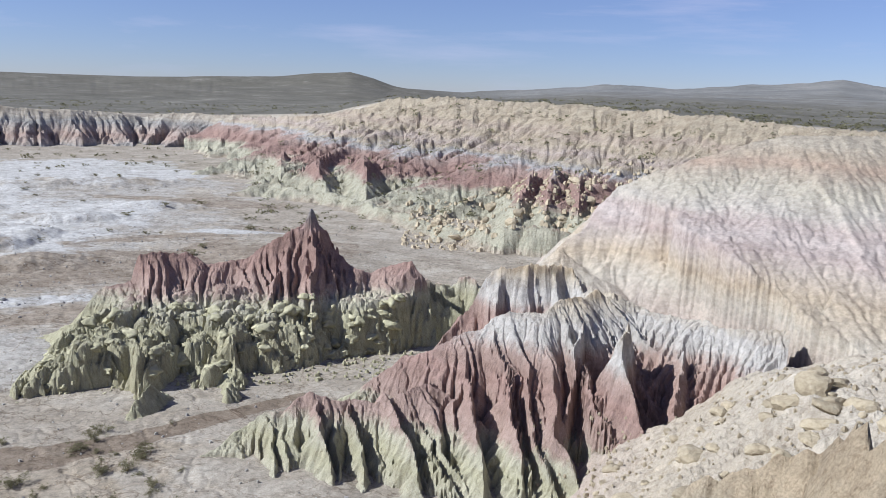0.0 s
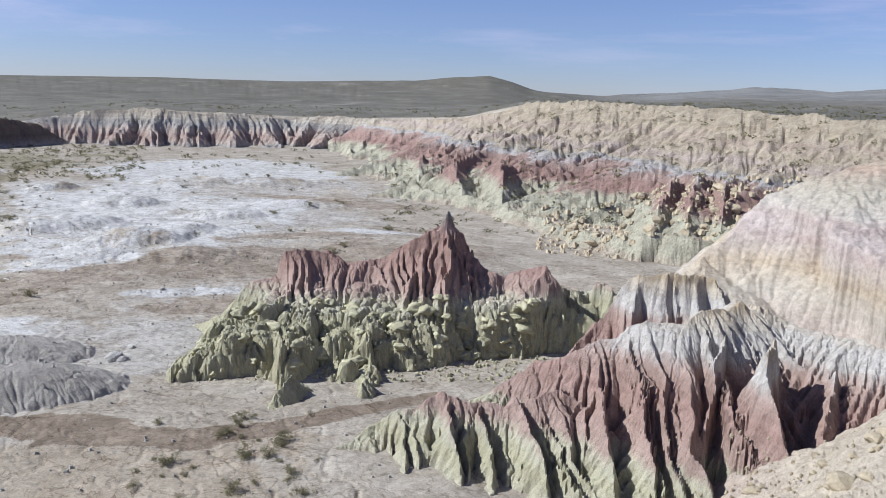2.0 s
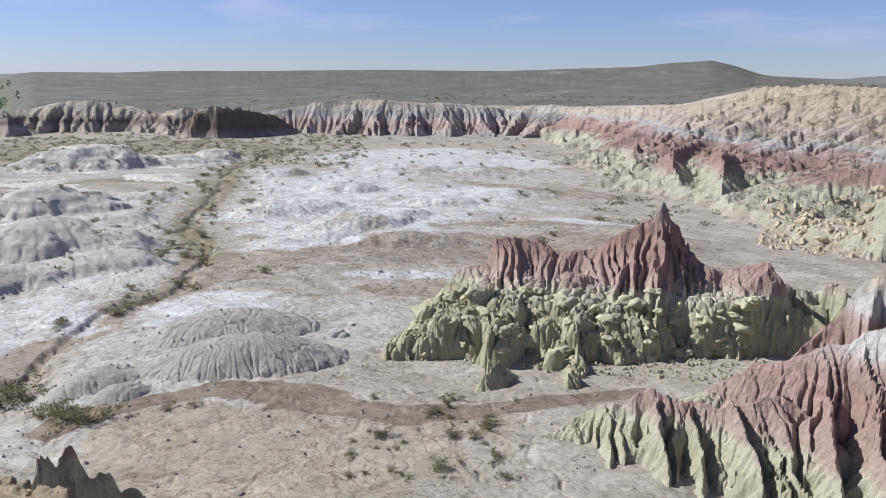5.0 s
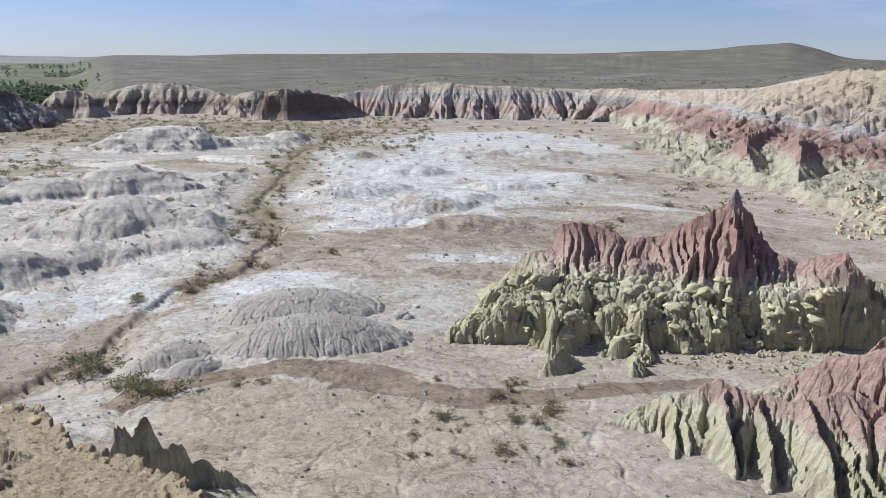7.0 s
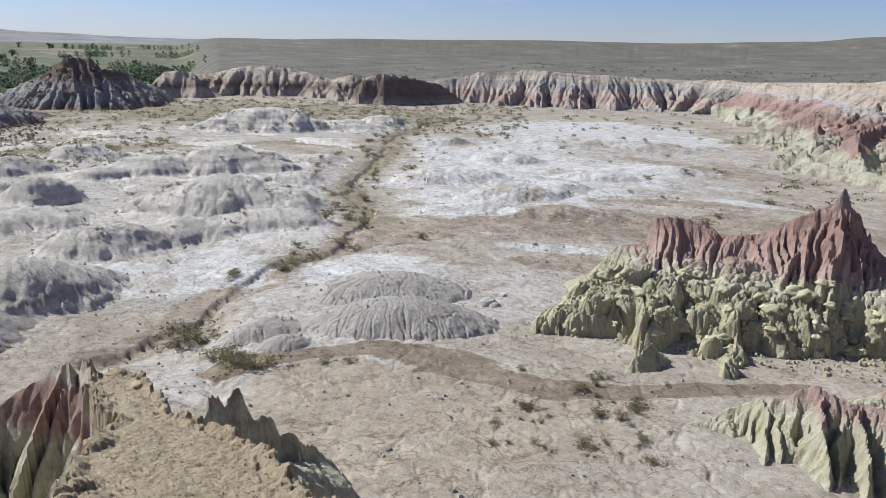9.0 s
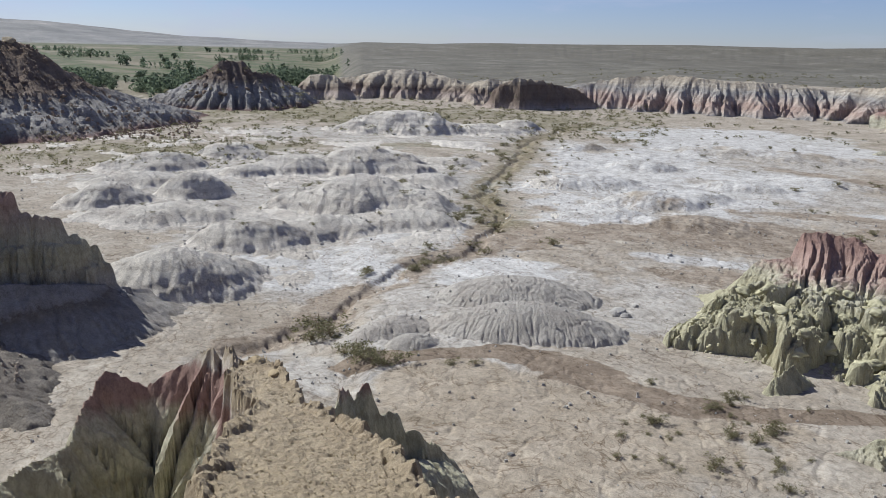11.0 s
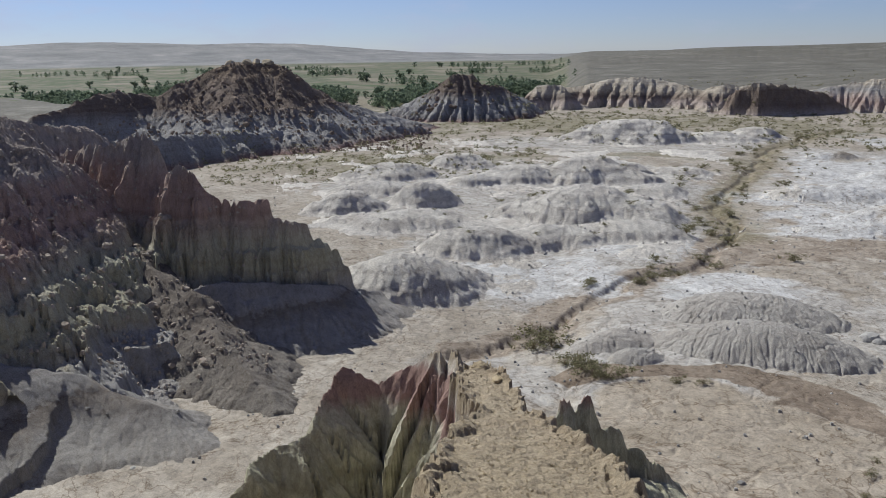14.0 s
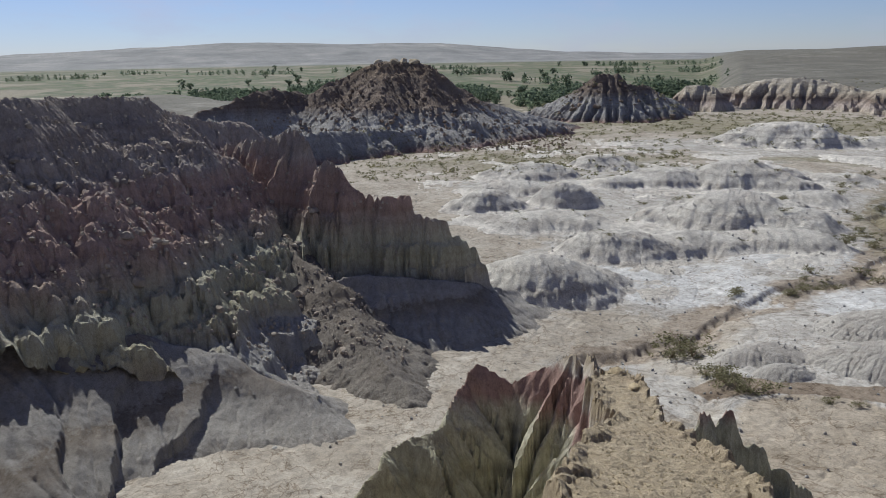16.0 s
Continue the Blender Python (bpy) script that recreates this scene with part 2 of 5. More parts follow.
def strata(name, bands, low, high, wobble=1.2, streak=1.0, pebble=11.0, dip=(0.0, 0.0), worn=0.6, relief=0.9, beds=0.4, drip=0.16):
    """Banded badland clay: bands are (height, colour) rows between low and high, with runoff streaks, painted flute
    shade and crumbling crust.
    worn: how strongly crumbs and stains show."""
    m, t, b = nodes_of(name)
    sep = t.nodes.new("ShaderNodeSeparateXYZ")
    t.links.new(t.nodes.new("ShaderNodeNewGeometry").outputs["Position"], sep.inputs[0])
    z = sep.outputs["Z"]
    if dip != (0.0, 0.0):
        z = mth(t, "ADD", z, mth(t, "ADD", mth(t, "MULTIPLY", sep.outputs["X"], dip[0]), mth(t, "MULTIPLY", sep.outputs["Y"], dip[1])))
    z = mth(t, "ADD", z, mth(t, "MULTIPLY", mth(t, "SUBTRACT", tex(t, 0.10, 3), 0.5), 2 * wobble))
    z = mth(t, "ADD", z, mth(t, "MULTIPLY", mth(t, "SUBTRACT", tex(t, 0.9, 5, 0.65), 0.5), 0.9 * wobble))
    z = mth(t, "ADD", z, mth(t, "MULTIPLY", mth(t, "SUBTRACT", tex(t, 2.2, 3, 0.6, (1, 1, 0.12)), 0.5), 1.2 * streak))
    fac = mth(t, "DIVIDE", mth(t, "SUBTRACT", z, low), high - low)
    col = ramp(t, fac, [((h - low) / (high - low), tuple(0.84 * v for v in c)) for h, c in bands])
    # thin beds, a little darker or paler than their neighbours
    bed = t.nodes.new("ShaderNodeTexNoise")
    bed.noise_dimensions = "1D"
    bed.inputs["Scale"].default_value, bed.inputs["Detail"].default_value, bed.inputs["Roughness"].default_value = 1.6, 4.0, 0.7
    t.links.new(z, bed.inputs["W"])
    col = mixc(t, beds, col, ramp(t, bed.outputs["Fac"], [(0.34, (0.72, 0.68, 0.65)), (0.5, (1.0, 1.0, 1.0)), (0.66, (1.22, 1.22, 1.22))]), "MULTIPLY")
    # broad stains
    col = mixc(t, 0.5, col, ramp(t, tex(t, 0.22, 5, 0.6), [(0.34, (0.84, 0.80, 0.77)), (0.52, (1.0, 1.0, 1.0)), (0.68, (1.13, 1.12, 1.10))]), "MULTIPLY")
    col = mixc(t, worn, col, ramp(t, tex(t, 0.16 * pebble, 8, 0.75, (1, 1, drip)), [(0.34, 0.66), (0.52, 1.0), (0.68, 1.25)]), "MULTIPLY")
    col = mixc(t, 0.6 * worn, col, ramp(t, tex(t, 1.6 * pebble, 5, 0.75), [(0.38, 0.45), (0.5, 1.0), (0.62, 1.4)]), "MULTIPLY")
    # thin dark lines down the slopes, colour standing in for shaded flutes
    for scale, width, much in ((0.11 * pebble, 0.016, 0.5), (0.3 * pebble, 0.022, 0.4)):
        line = mth(t, "ABSOLUTE", mth(t, "SUBTRACT", tex(t, scale, 4, 0.55, (1, 1, 0.22), dist=0.3), 0.5))
        keep = mth(t, "MULTIPLY", mth(t, "SUBTRACT", 1.0, mth(t, "MINIMUM", mth(t, "DIVIDE", line, width), 1.0)), much * streak)
        col = mixc(t, keep, col, mixc(t, 1.0, col, (0.55, 0.50, 0.46), "MULTIPLY"))
    t.links.new(col, b.inputs["Base Color"])
    hgt = mth(t, "ADD", tex(t, 0.35 * pebble, 8, 0.75, (1, 1, 0.25)), mth(t, "MULTIPLY", tex(t, pebble * 1.7, 5, 0.75), 0.6))
    bump(t, b, hgt, relief, 1.8 / pebble)
    return m


# ---- the lie of the land ----
CHANNEL = [(-54, 24), (-54, 27.5), (-57.5, 34), (-61.8, 42), (-64, 49), (-63, 54.5), (-68, 61.5), (-71.5, 66.5), (-74.5, 70), (-82.5, 75), (-89, 79), (-97, 87), (-106, 99), (-117, 114), (-138.5, 137), (-150, 161), (-163, 184)]
# domes of clay: bearing, distance, half-width across, half-depth, height
DOMES = [(-45.8, 68, 7.2, 4.2, 1.9), (-44.8, 60, 8.0, 3.9, 2.1), (-53.3, 56, 2.0, 1.3, 0.9), (-56.0, 60, 4.6, 2.8, 1.1),
         (-57.0, 109, 11.5, 7.5, 4.6), (-53.6, 107, 8.0, 6.0, 3.0), (-57.1, 143, 12.0, 8.0, 4.0), (-61.5, 141, 9.0, 6.0, 2.8), (-70.9, 146, 8.5, 6.0, 2.8), (-68.5, 120, 5.2, 4.0, 3.3), (-70.3, 105, 10.0, 6.0, 1.9),
         (-64.9, 90, 6.5, 4.5, 2.7), (-54.3, 98, 9.0, 5.0, 1.9), (-59.4, 95, 7.0, 4.5, 2.1), (-62.2, 93, 6.0, 4.0, 1.7), (-54.1, 205, 17, 9, 5.4), (-48.5, 206, 9, 6, 2.4), (-46.0, 215, 12, 7, 2.8),
         (-70.5, 75, 7.5, 5.5, 3.8), (-67.6, 78, 5.0, 4.0, 2.0), (-74.1, 116, 6.5, 4.5, 2.8), (-64.8, 136, 4.2, 3.0, 1.9), (-65.8, 158, 7.0, 5.0, 2.6), (-52.0, 128, 7.0, 4.5, 1.6), (-50.5, 150, 8, 5, 1.4), (-72.5, 130, 8, 5, 2.0),
         (-41.3, 132, 10, 6, 1.7), (-36.8, 116, 8, 5, 2.0), (-30.7, 136, 7, 4.5, 1.5), (-41.5, 180, 5, 3.5, 1.5), (-30.4, 186, 20, 9, 1.6), (-37.5, 157, 8, 5, 1.4), (-34.0, 122, 7, 4, 1.2), (-26, 150, 9, 5, 1.0), (-39.5, 106, 7, 4, 1.0), (-33.5, 104, 8, 4, 1.0)]


def lumps(x, y):
    """Domes and swells of clay on the basin floor."""
    d = np.hypot(x, y)
    b = np.degrees(np.arctan2(x, y))
    # domes, rilled down their sides
    lump = np.zeros_like(x)
    for db, dd, rx, ry, h in DOMES:
        cx, cy = pl(db, dd)
        sel = np.hypot(x - cx, y - cy) < 1.7 * max(rx, ry)
        if not sel.any():
            continue
        ux, uy = math.cos(radians(db)), -math.sin(radians(db))
        px, py = x[sel] - cx, y[sel] - cy
        a, c = (px * ux + py * uy) / rx, (px * uy - py * ux) / ry
        wob = 0.22 if dd > 75 else 0.08
        a, c = a + wob * fbm(px / 6.5 + db, py / 6.5, 2, 21, 0.4), c + wob * fbm(px / 6.5, py / 6.5 + db, 2, 22, 0.4)
        r = np.hypot(a, c)
        th = np.arctan2(c, a)
        rill = ridged(th * rx * 0.8, r * 0.9 + dd, 3, 24) - 0.6
        r = r * (1 - (0.02 if dd > 75 else 0.004) * rill * np.clip(r * 1.6, 0, 1)) * (1 + 0.05 * fbm(px / 1.5, py / 1.5, 3, 26))
        hill = h * np.power(np.clip(1 - r * r / (1.1 if dd < 75 else 1.4), 0, 1), 1.0 if dd < 75 else 1.35)
        hill = terrace(hill, 1.3, 0.2 if dd > 75 else 0.0, 0.25) + 0.06 * fbm(px / 1.1, py / 1.1, 4, 27, 0.6) * np.clip(hill, 0, 1) * (1 if dd > 75 else 0.25)
        lump[sel] = np.maximum(lump[sel], hill)
    wide = step(-80, -74, b) * (1 - step(-50, -44, b)) * step(62, 80, d) * (1 - step(185, 215, d))
    lump = np.maximum(lump, wide * np.clip(0.55 * fbm(x / 11, y / 11, 5, 31, 0.5) - 0.05, 0, 3))
    salt = step(-46, -41, b) * (1 - step(-24, -17, b)) * step(90, 105, d) * (1 - step(178, 196, d))
    lump = np.maximum(lump, salt * np.clip(0.3 * fbm(x / 11, y / 11, 5, 37, 0.5) - 0.02, 0, 2))
    return lump


def bare_floor(x, y):
    return floor_height(x, y, 0.9)


def floor_height(x, y, mounds=1.0):
    """The ground under and round the landforms, out to the horizon."""
    d = np.hypot(x, y)
    b = np.degrees(np.arctan2(x, y))
    # basin floor
    z = 0.25 * fbm(x / 22, y / 22, 3, 3) + 0.02 * fbm(x / 2.2, y / 2.2, 3, 5)
    # clay domes, rilled down their sides
    lump = lumps(x, y) * mounds
    if mounds < 1:
        lump = np.maximum(0, lump - 0.35)
    z = z + lump
    # the wash
    cd, cs, side, _, _ = crest(x + 1.5 * fbm(x / 9, y / 9, 2, 43), y + 1.5 * fbm(x / 9, y / 9, 2, 44), [(px, py, 0, 1, 1) for px, py in CHANNEL])
    z = z - 0.4 * np.exp(-(cd / 0.7) ** 4) - 0.35 * np.exp(-(cd / 6) ** 2)
    z = np.where(cd < 8, z - lump * (1 - step(3, 8, cd)), z)
    # fine braided runnels on the flats
    wx, wy = x + 1.3 * fbm(x / 4, y / 4, 3, 8), y + 1.3 * fbm(x / 4, y / 4, 3, 10)
    z = z - 0.07 * (1 - step(0.0, 0.10, np.abs(pn(wx / 5.5, wy / 5.5, 47)))) - 0.05 * (1 - step(0.0, 0.14, np.abs(pn(wx / 2.1, wy / 2.1, 48))))
    z = z + 0.012 * fbm(x / 0.6, y / 0.6, 3, 49, 0.7) * (d < 160)
    # northern tableland behind the cliffs
    bb = np.array([-60, -48, -40, -36, -26, -21, -17, -14, -10, -6, 2, 9, 16, 22, 34, 60])
    rc = np.interp(b, bb, [360, 335, 330, 318, 318, 310, 285, 262, 232, 216, 190, 165, 150, 140, 90, 20])
    zt = np.interp(b, bb, [1, 3, 7, 10.5, 9.5, 10, 11.5, 13, 18.6, 19.8, 19.2, 18.8, 18.2, 17.6, 17.5, 19.5])
    far = zt + (6 - zt) * step(60, 420, d - rc) * (1 - step(-8, 4, b))
    far = far + 1.0 * fbm(x / 60, y / 60, 3, 51) * step(0, 80, d - rc)
    up = step(-7, 2, d - rc)
    z = z + (far - z) * up
    # the long mesa on the horizon
    top = np.interp(b, [-59, -57, -52, -48, -35, -27, -18, -15.5, -13, -11.5, -10, -6, -3], [-6, 8, 15, 20, 25, 25, 32, 38, 41, 34, 24, 12, 6])
    rise = (0.45 * step(0, 1, (d - 700) / 400) + 0.55 * step(0, 1, (d - 1060) / 130)) * step(-59.5 + (d - 760) / 400, -55.5 + (d - 760) / 400, b + 0.5 * fbm(x / 120, y / 120, 3, 62)) * (1 - step(-8, 0, b))
    ledges = rise + 0.035 * np.sin(rise * 32 + 2 * fbm(x / 90, y / 90, 3, 61))
    z = z + (top - z) * np.clip(ledges, 0, 1.05) + rise * 2.2 * (ridged(b * 1.4, d / 900, 3, 63) - 0.5) * (1 - rise)
    # rolling hills far to the north-east
    hill = np.interp(b, [-6, -2, 5.5, 9, 12.7, 17, 19, 21.5, 30, 60], [10, 24, 60, 50, 64, 82, 98, 78, 60, 30])
    k = step(900, 3300, d) * step(-8, -2, b) * (1 - step(60, 75, b))
    z = z + (hill - z) * k + 9 * fbm(x / 260, y / 260, 5, 71) * k + 2.5 * fbm(x / 90, y / 90, 4, 73) * step(300, 900, d) * step(-8, 2, b) * (1 - step(60, 75, b))
    # river plain to the west, and the hills behind it
    west = (1 - step(-60, -57, b)) * step(-150, -140, b)
    z = z + (-14 - z) * west * step(300, 400, d - 200 * (1 - step(-97, -85, b)))
    hw = np.interp(b, [-125, -105, -100, -95, -89, -83, -77, -72, -68.5, -64, -58], [40, 38, 55, 72, 86, 70, 68, 34, 14, 2, -8])
    k = step(3000, 4300, d) * (1 - step(-60, -56, b)) * step(-150, -140, b)
    z = z + (hw - z) * k + 5 * fbm(x / 300, y / 300, 4, 75) * k
    # the tableland behind the lookout
    back = np.maximum(step(44, 60, b), 1 - step(-130, -112, b))
    z = z + (19.6 + 0.4 * fbm(x / 14, y / 14, 3, 81) - z) * back * (d < 3000)
    # the lookout's own knoll and its steep front
    knoll = 20.25 - 0.78 * np.maximum(0, d - 1.7) + 0.15 * fbm(x / 1.5, y / 1.5, 3, 83) * step(1, 4, d)
    z = np.where(d < 30, np.maximum(z, knoll), z)
    return z


BENCH_EDGE = ([-36, -33, -30.5, -27.8, -27.1, -25.5, -24.4, -22.7, -20.7, -19.2, -17.3, -15.5, -13.4, -11.3, -9.2, -6.6], [61, 58, 57.7, 58.5, 57.2, 59.5, 61.3, 59, 57.6, 60.6, 61, 63, 64, 65, 66.5, 70])


def red_ridge_height(x, y):
    """The red fin with its spire, standing in the basin."""
    p = lambda b, d, z, wl, wr: (*pl(b, d), z, wl, wr)
    main = ridge(x, y, [p(-31.8, 69.5, 0.6, 5, 6), p(-30.8, 70.5, 2.4, 6, 13), p(-29.3, 71.5, 5.0, 6, 13), p(-27.3, 72, 5.3, 6, 13), p(-26.9, 72, 7.5, 6, 13), p(-25.4, 72, 7.8, 6, 13), p(-23.8, 72, 7.5, 6, 13), p(-22.6, 72, 6.7, 6, 13), p(-20, 72, 7.0, 6, 13),
                        p(-17.9, 72, 8.5, 6, 13), p(-16.5, 72, 9.7, 6, 13), p(-15.7, 72, 10.3, 6, 13), p(-15.2, 72, 10.5, 6, 13), p(-14.7, 72, 9.6, 6, 13), p(-14.0, 72, 7.8, 6, 13), p(-12.7, 72, 6.4, 6, 13), p(-10.9, 72, 5.7, 6, 13), p(-9.1, 72, 6.5, 6, 13),
                        p(-7.4, 71.5, 7.0, 6, 13), p(-5.3, 71, 6.2, 6, 13), p(-3, 70, 6.0, 6, 13), p(0, 67, 7.5, 6, 13)], base=-0.5, power=1.3, gully=3.4, cut=0.26, flute=0.75, fcut=0.16, seed=101, rough=0.3, skew=0.68)
    d, *_ = crest(x, y, [p(-15.45, 72, 0, 1, 1), p(-15.25, 72.2, 0, 1, 1)])
    d = d * (1 + 0.4 * fbm(x / 0.9, y / 0.9, 3, 105))
    horn = 11.5 - 2.6 * np.power(d, 0.8)
    fin = lambda pts, sd: ridge(x, y, [p(*q) for q in pts], base=0, power=1.15, gully=1.5, cut=0.18, flute=0.6, fcut=0.14, seed=sd, rough=0.15)
    fins = [fin([(-16.4, 72, 9.6, 1.6, 4), (-17.2, 70.3, 7.6, 1.3, 4), (-18.1, 67.3, 5.4, 1.3, 3.5), (-18.7, 64.5, 3.4, 1.6, 3)], 107),
            fin([(-15.4, 72, 10.4, 2.2, 2.6), (-15.6, 70, 8.0, 2.0, 2.6), (-15.7, 67, 5.2, 2, 2.6), (-15.9, 64.5, 3.4, 2, 2.6)], 108),
            fin([(-15.1, 72, 10.5, 1.1, 3), (-14.4, 70.4, 7.9, 1.2, 3), (-13.4, 68, 5.6, 1.4, 3)], 109),
            fin([(-26.7, 72, 7.6, 1.1, 3), (-26.2, 70, 6.0, 1.2, 3), (-25.6, 67.4, 4.4, 1.5, 3)], 110),
            fin([(-9.0, 71.8, 6.5, 1.2, 3), (-8.6, 69.5, 5.2, 1.2, 3), (-8.0, 67, 3.6, 1.4, 3)], 112),
            fin([(-7.2, 71, 7.0, 1.2, 3), (-6.2, 68.8, 5.3, 1.2, 3), (-5.5, 66.5, 3.4, 1.4, 3)], 117),
            fin([(-20.5, 72, 6.9, 1.4, 3), (-19.9, 69.8, 5.8, 1.4, 3), (-19.4, 67, 4.4, 1.6, 3)], 119)]
    h = np.maximum.reduce([main, horn, *fins])
    # green mudstone bench in front, broken into knobs
    dist, b = np.hypot(x, y), np.degrees(np.arctan2(x, y))
    edge = np.interp(b, *BENCH_EDGE)
    lip = np.interp(b, [-36.4, -35.2, -34, -32.7, -30.3, -27.4, -25, -23.3, -21.2, -17.5, -14, -10, -7], [-1.0, 0.9, 1.6, 2.3, 3.0, 2.4, 2.2, 1.8, 0.9, 1.0, 0.5, 0.4, 0.2])
    top = np.interp(b, [-36, -31, -27.5, -23.6, -19.7, -16, -12.4, -9], [0.3, 3.2, 4.0, 4.6, 4.6, 4.2, 4.2, 4.2])
    edge = edge + 2.8 * fbm(x / 4.6, y / 4.6, 4, 111, 0.45)
    q = dist - edge
    apron = -0.6 - 2 * np.clip(-34.8 - b, 0, 3) + (lip + 0.6) * step(-0.4, 2.6, q) + (top - lip) * np.clip(q / np.maximum(67 - edge, 2.5), 0, 1.15) - 0.8 * np.maximum(0, dist - np.interp(b, [-36, -33, -30, -27.5], [61.5, 63.5, 67, 74]))
    h = h - 0.7 * np.maximum(0, edge + np.interp(b, [-24, -18], [8, 4.5]) - dist)
    qx, qy = radians(1) * b * 62 + 0.35 * fbm(x / 2, y / 2, 3, 113), dist + 0.35 * fbm(x / 2, y / 2, 3, 114)
    f1, f2, rnd = cells(qx / 1.9, qy / 1.5, 115)
    g1, g2, rn2 = cells(qx / 0.9, qy / 0.75, 118)
    here = step(-0.2, 0.6, q) * (1 - step(4.8, 5.8, apron))
    sparse = step(-21, -18.5, b)
    there = np.where(rnd > 0.42 * sparse, 1.0, 0.0)
    block = 1.1 * (rnd - 0.5) + 0.9 * (np.sqrt(np.clip(1 - (f1 / 0.85) ** 2, 0, 1)) - 0.7) - 0.6 * (1 - step(0.02, 0.2, f2 - f1))
    lump = 0.3 * (rn2 - 0.5) + 0.4 * (np.sqrt(np.clip(1 - (g1 / 0.8) ** 2, 0, 1)) - 0.6) - 0.3 * (1 - step(0.03, 0.2, g2 - g1))
    apron = apron + here * (block * there + 0.7 * lump - 0.15 - 0.35 * sparse)
    # a slab and a stump standing clear of it
    slab = fin([(-28.4, 53.0, 0.3, 0.5, 1.6), (-27.2, 54.4, 1.6, 0.6, 1.6), (-26.4, 55.6, 2.1, 0.6, 1.6), (-25.8, 56.2, 1.2, 0.8, 1.4)], 122)
    stump = fin([(-21.2, 55.3, 1.0, 0.6, 0.8), (-20.9, 56.0, 1.5, 0.6, 0.8), (-21.2, 57.2, 1.2, 0.6, 0.9)], 124)
    return np.maximum.reduce([h, apron, slab, stump])


def front_ridge_height(x, y):
    """The fluted red and white ridge below the striped hill."""
    p = lambda b, d, z, wl, wr: (*pl(b, d), z, wl, wr)
    low = ridge(x, y, [p(-23.8, 45.5, 0.7, 2, 3), p(-22, 46.5, 1.2, 3, 4), p(-20.2, 47, 1.9, 3, 5), p(-18.7, 47, 2.6, 4, 6), p(-16.6, 47, 3.2, 4, 6.5), p(-15.2, 47, 3.9, 4, 7), p(-13.3, 47, 3.6, 4, 7), p(-11.5, 47, 3.6, 4, 7), p(-9.85, 47.2, 3.8, 4, 7), p(-8.3, 47.5, 4.0, 4, 7.5), p(-7.0, 48, 4.4, 4, 8)],
                power=0.95, gully=3.0, cut=0.42, flute=0.7, fcut=0.16, seed=131, rough=0.2, notch=0.08, skew=0.72)
    top = ridge(x, y, [p(-10.5, 50.5, 3.6, 5, 5), p(-8.5, 51, 4.8, 6, 9), p(-6.1, 51, 6.0, 6, 10), p(-3.5, 51, 6.7, 6, 11), p(-1.8, 51, 7.6, 6, 11.5), p(-0.7, 51.3, 8.1, 6, 12), p(2.2, 52.3, 8.8, 7, 13), p(4.0, 54, 8.9, 7, 15), p(6.0, 57, 8.6, 7, 16)],
                power=1.0, gully=3.6, cut=0.24, flute=0.7, fcut=0.13, seed=135, rough=0.25, notch=0.05, skew=0.7)
    rib = lambda pts, sd, wl=1.2, wr=3.2: ridge(x, y, [p(b, d, z, wl, wr) for b, d, z in pts], power=1.0, gully=1.9, cut=0.18, flute=0.6, fcut=0.14, seed=sd, rough=0.15)
    ribs = [rib([(-15.2, 47.2, 3.95), (-14.5, 44.6, 3.25), (-13.7, 42.6, 2.05), (-13.2, 40.8, 0.2)], 138),
            rib([(-9.85, 47.2, 3.85), (-8.65, 44.6, 3.05), (-7.4, 42.6, 2.2), (-6.8, 40.6, 0.3)], 139),
            rib([(-3.9, 49.2, 4.7), (-3.4, 45.5, 4.2), (-2.45, 42.8, 2.3), (-2.0, 40.5, 0.3)], 140),
            rib([(-1.3, 49.6, 5.4), (-0.7, 46, 4.5), (0.0, 44, 3.2), (0.6, 42.5, 2.2), (1.0, 40.5, 0.3)], 141),
            rib([(7.6, 50.5, 8.3), (7.3, 48, 8.0), (7.05, 47, 6.9), (8.6, 45.5, 5.2), (9.15, 44.5, 3.9), (9.6, 42, 1.2)], 144, 2.0, 4.0),
            rib([(4.3, 51, 8.0), (4.2, 49.3, 7.2), (3.95, 48, 5.6), (3.6, 46, 3.8)], 145, 0.9, 2.4),
            rib([(1.9, 50, 6.2), (1.7, 47, 4.2), (2.3, 44, 2.4), (2.8, 41.5, 0.6)], 147, 1.4, 3.0),
            rib([(-12.4, 47, 3.7), (-11.8, 44.6, 2.6), (-11.3, 42.4, 1.2), (-11, 40.8, 0.2)], 148, 1.0, 2.2),
            rib([(-18.4, 46.8, 2.7), (-18.0, 44.6, 1.9), (-17.6, 42.6, 1.0), (-17.4, 41.2, 0.2)], 149, 0.9, 2.2),
            rib([(11.5, 52, 6.4), (11.2, 48, 4.6), (11.6, 44, 2.2)], 150, 2.6, 3.4)]
    back = ridge(x, y, [p(-4.7, 60, 5.4, 4, 6), p(-2.9, 60.5, 8.2, 4, 7), p(-1.4, 60.5, 9.3, 4, 7), p(0.9, 60.5, 9.6, 4, 8), p(3.1, 61, 9.4, 5, 9)], power=1.2, gully=2.8, cut=0.34, flute=0.9, fcut=0.14, seed=142, rough=0.4, skew=0.72)
    fill = ridge(x, y, [p(5, 58, 8.4, 6, 13), p(9, 56.5, 7.7, 6, 15), p(13, 55, 7.5, 6, 15), p(19, 54, 8.0, 6, 15)], power=1.0, gully=2.6, cut=0.12, flute=0.6, fcut=0.10, seed=146, rough=0.2)
    return np.maximum.reduce([low, top, back, fill, *ribs])


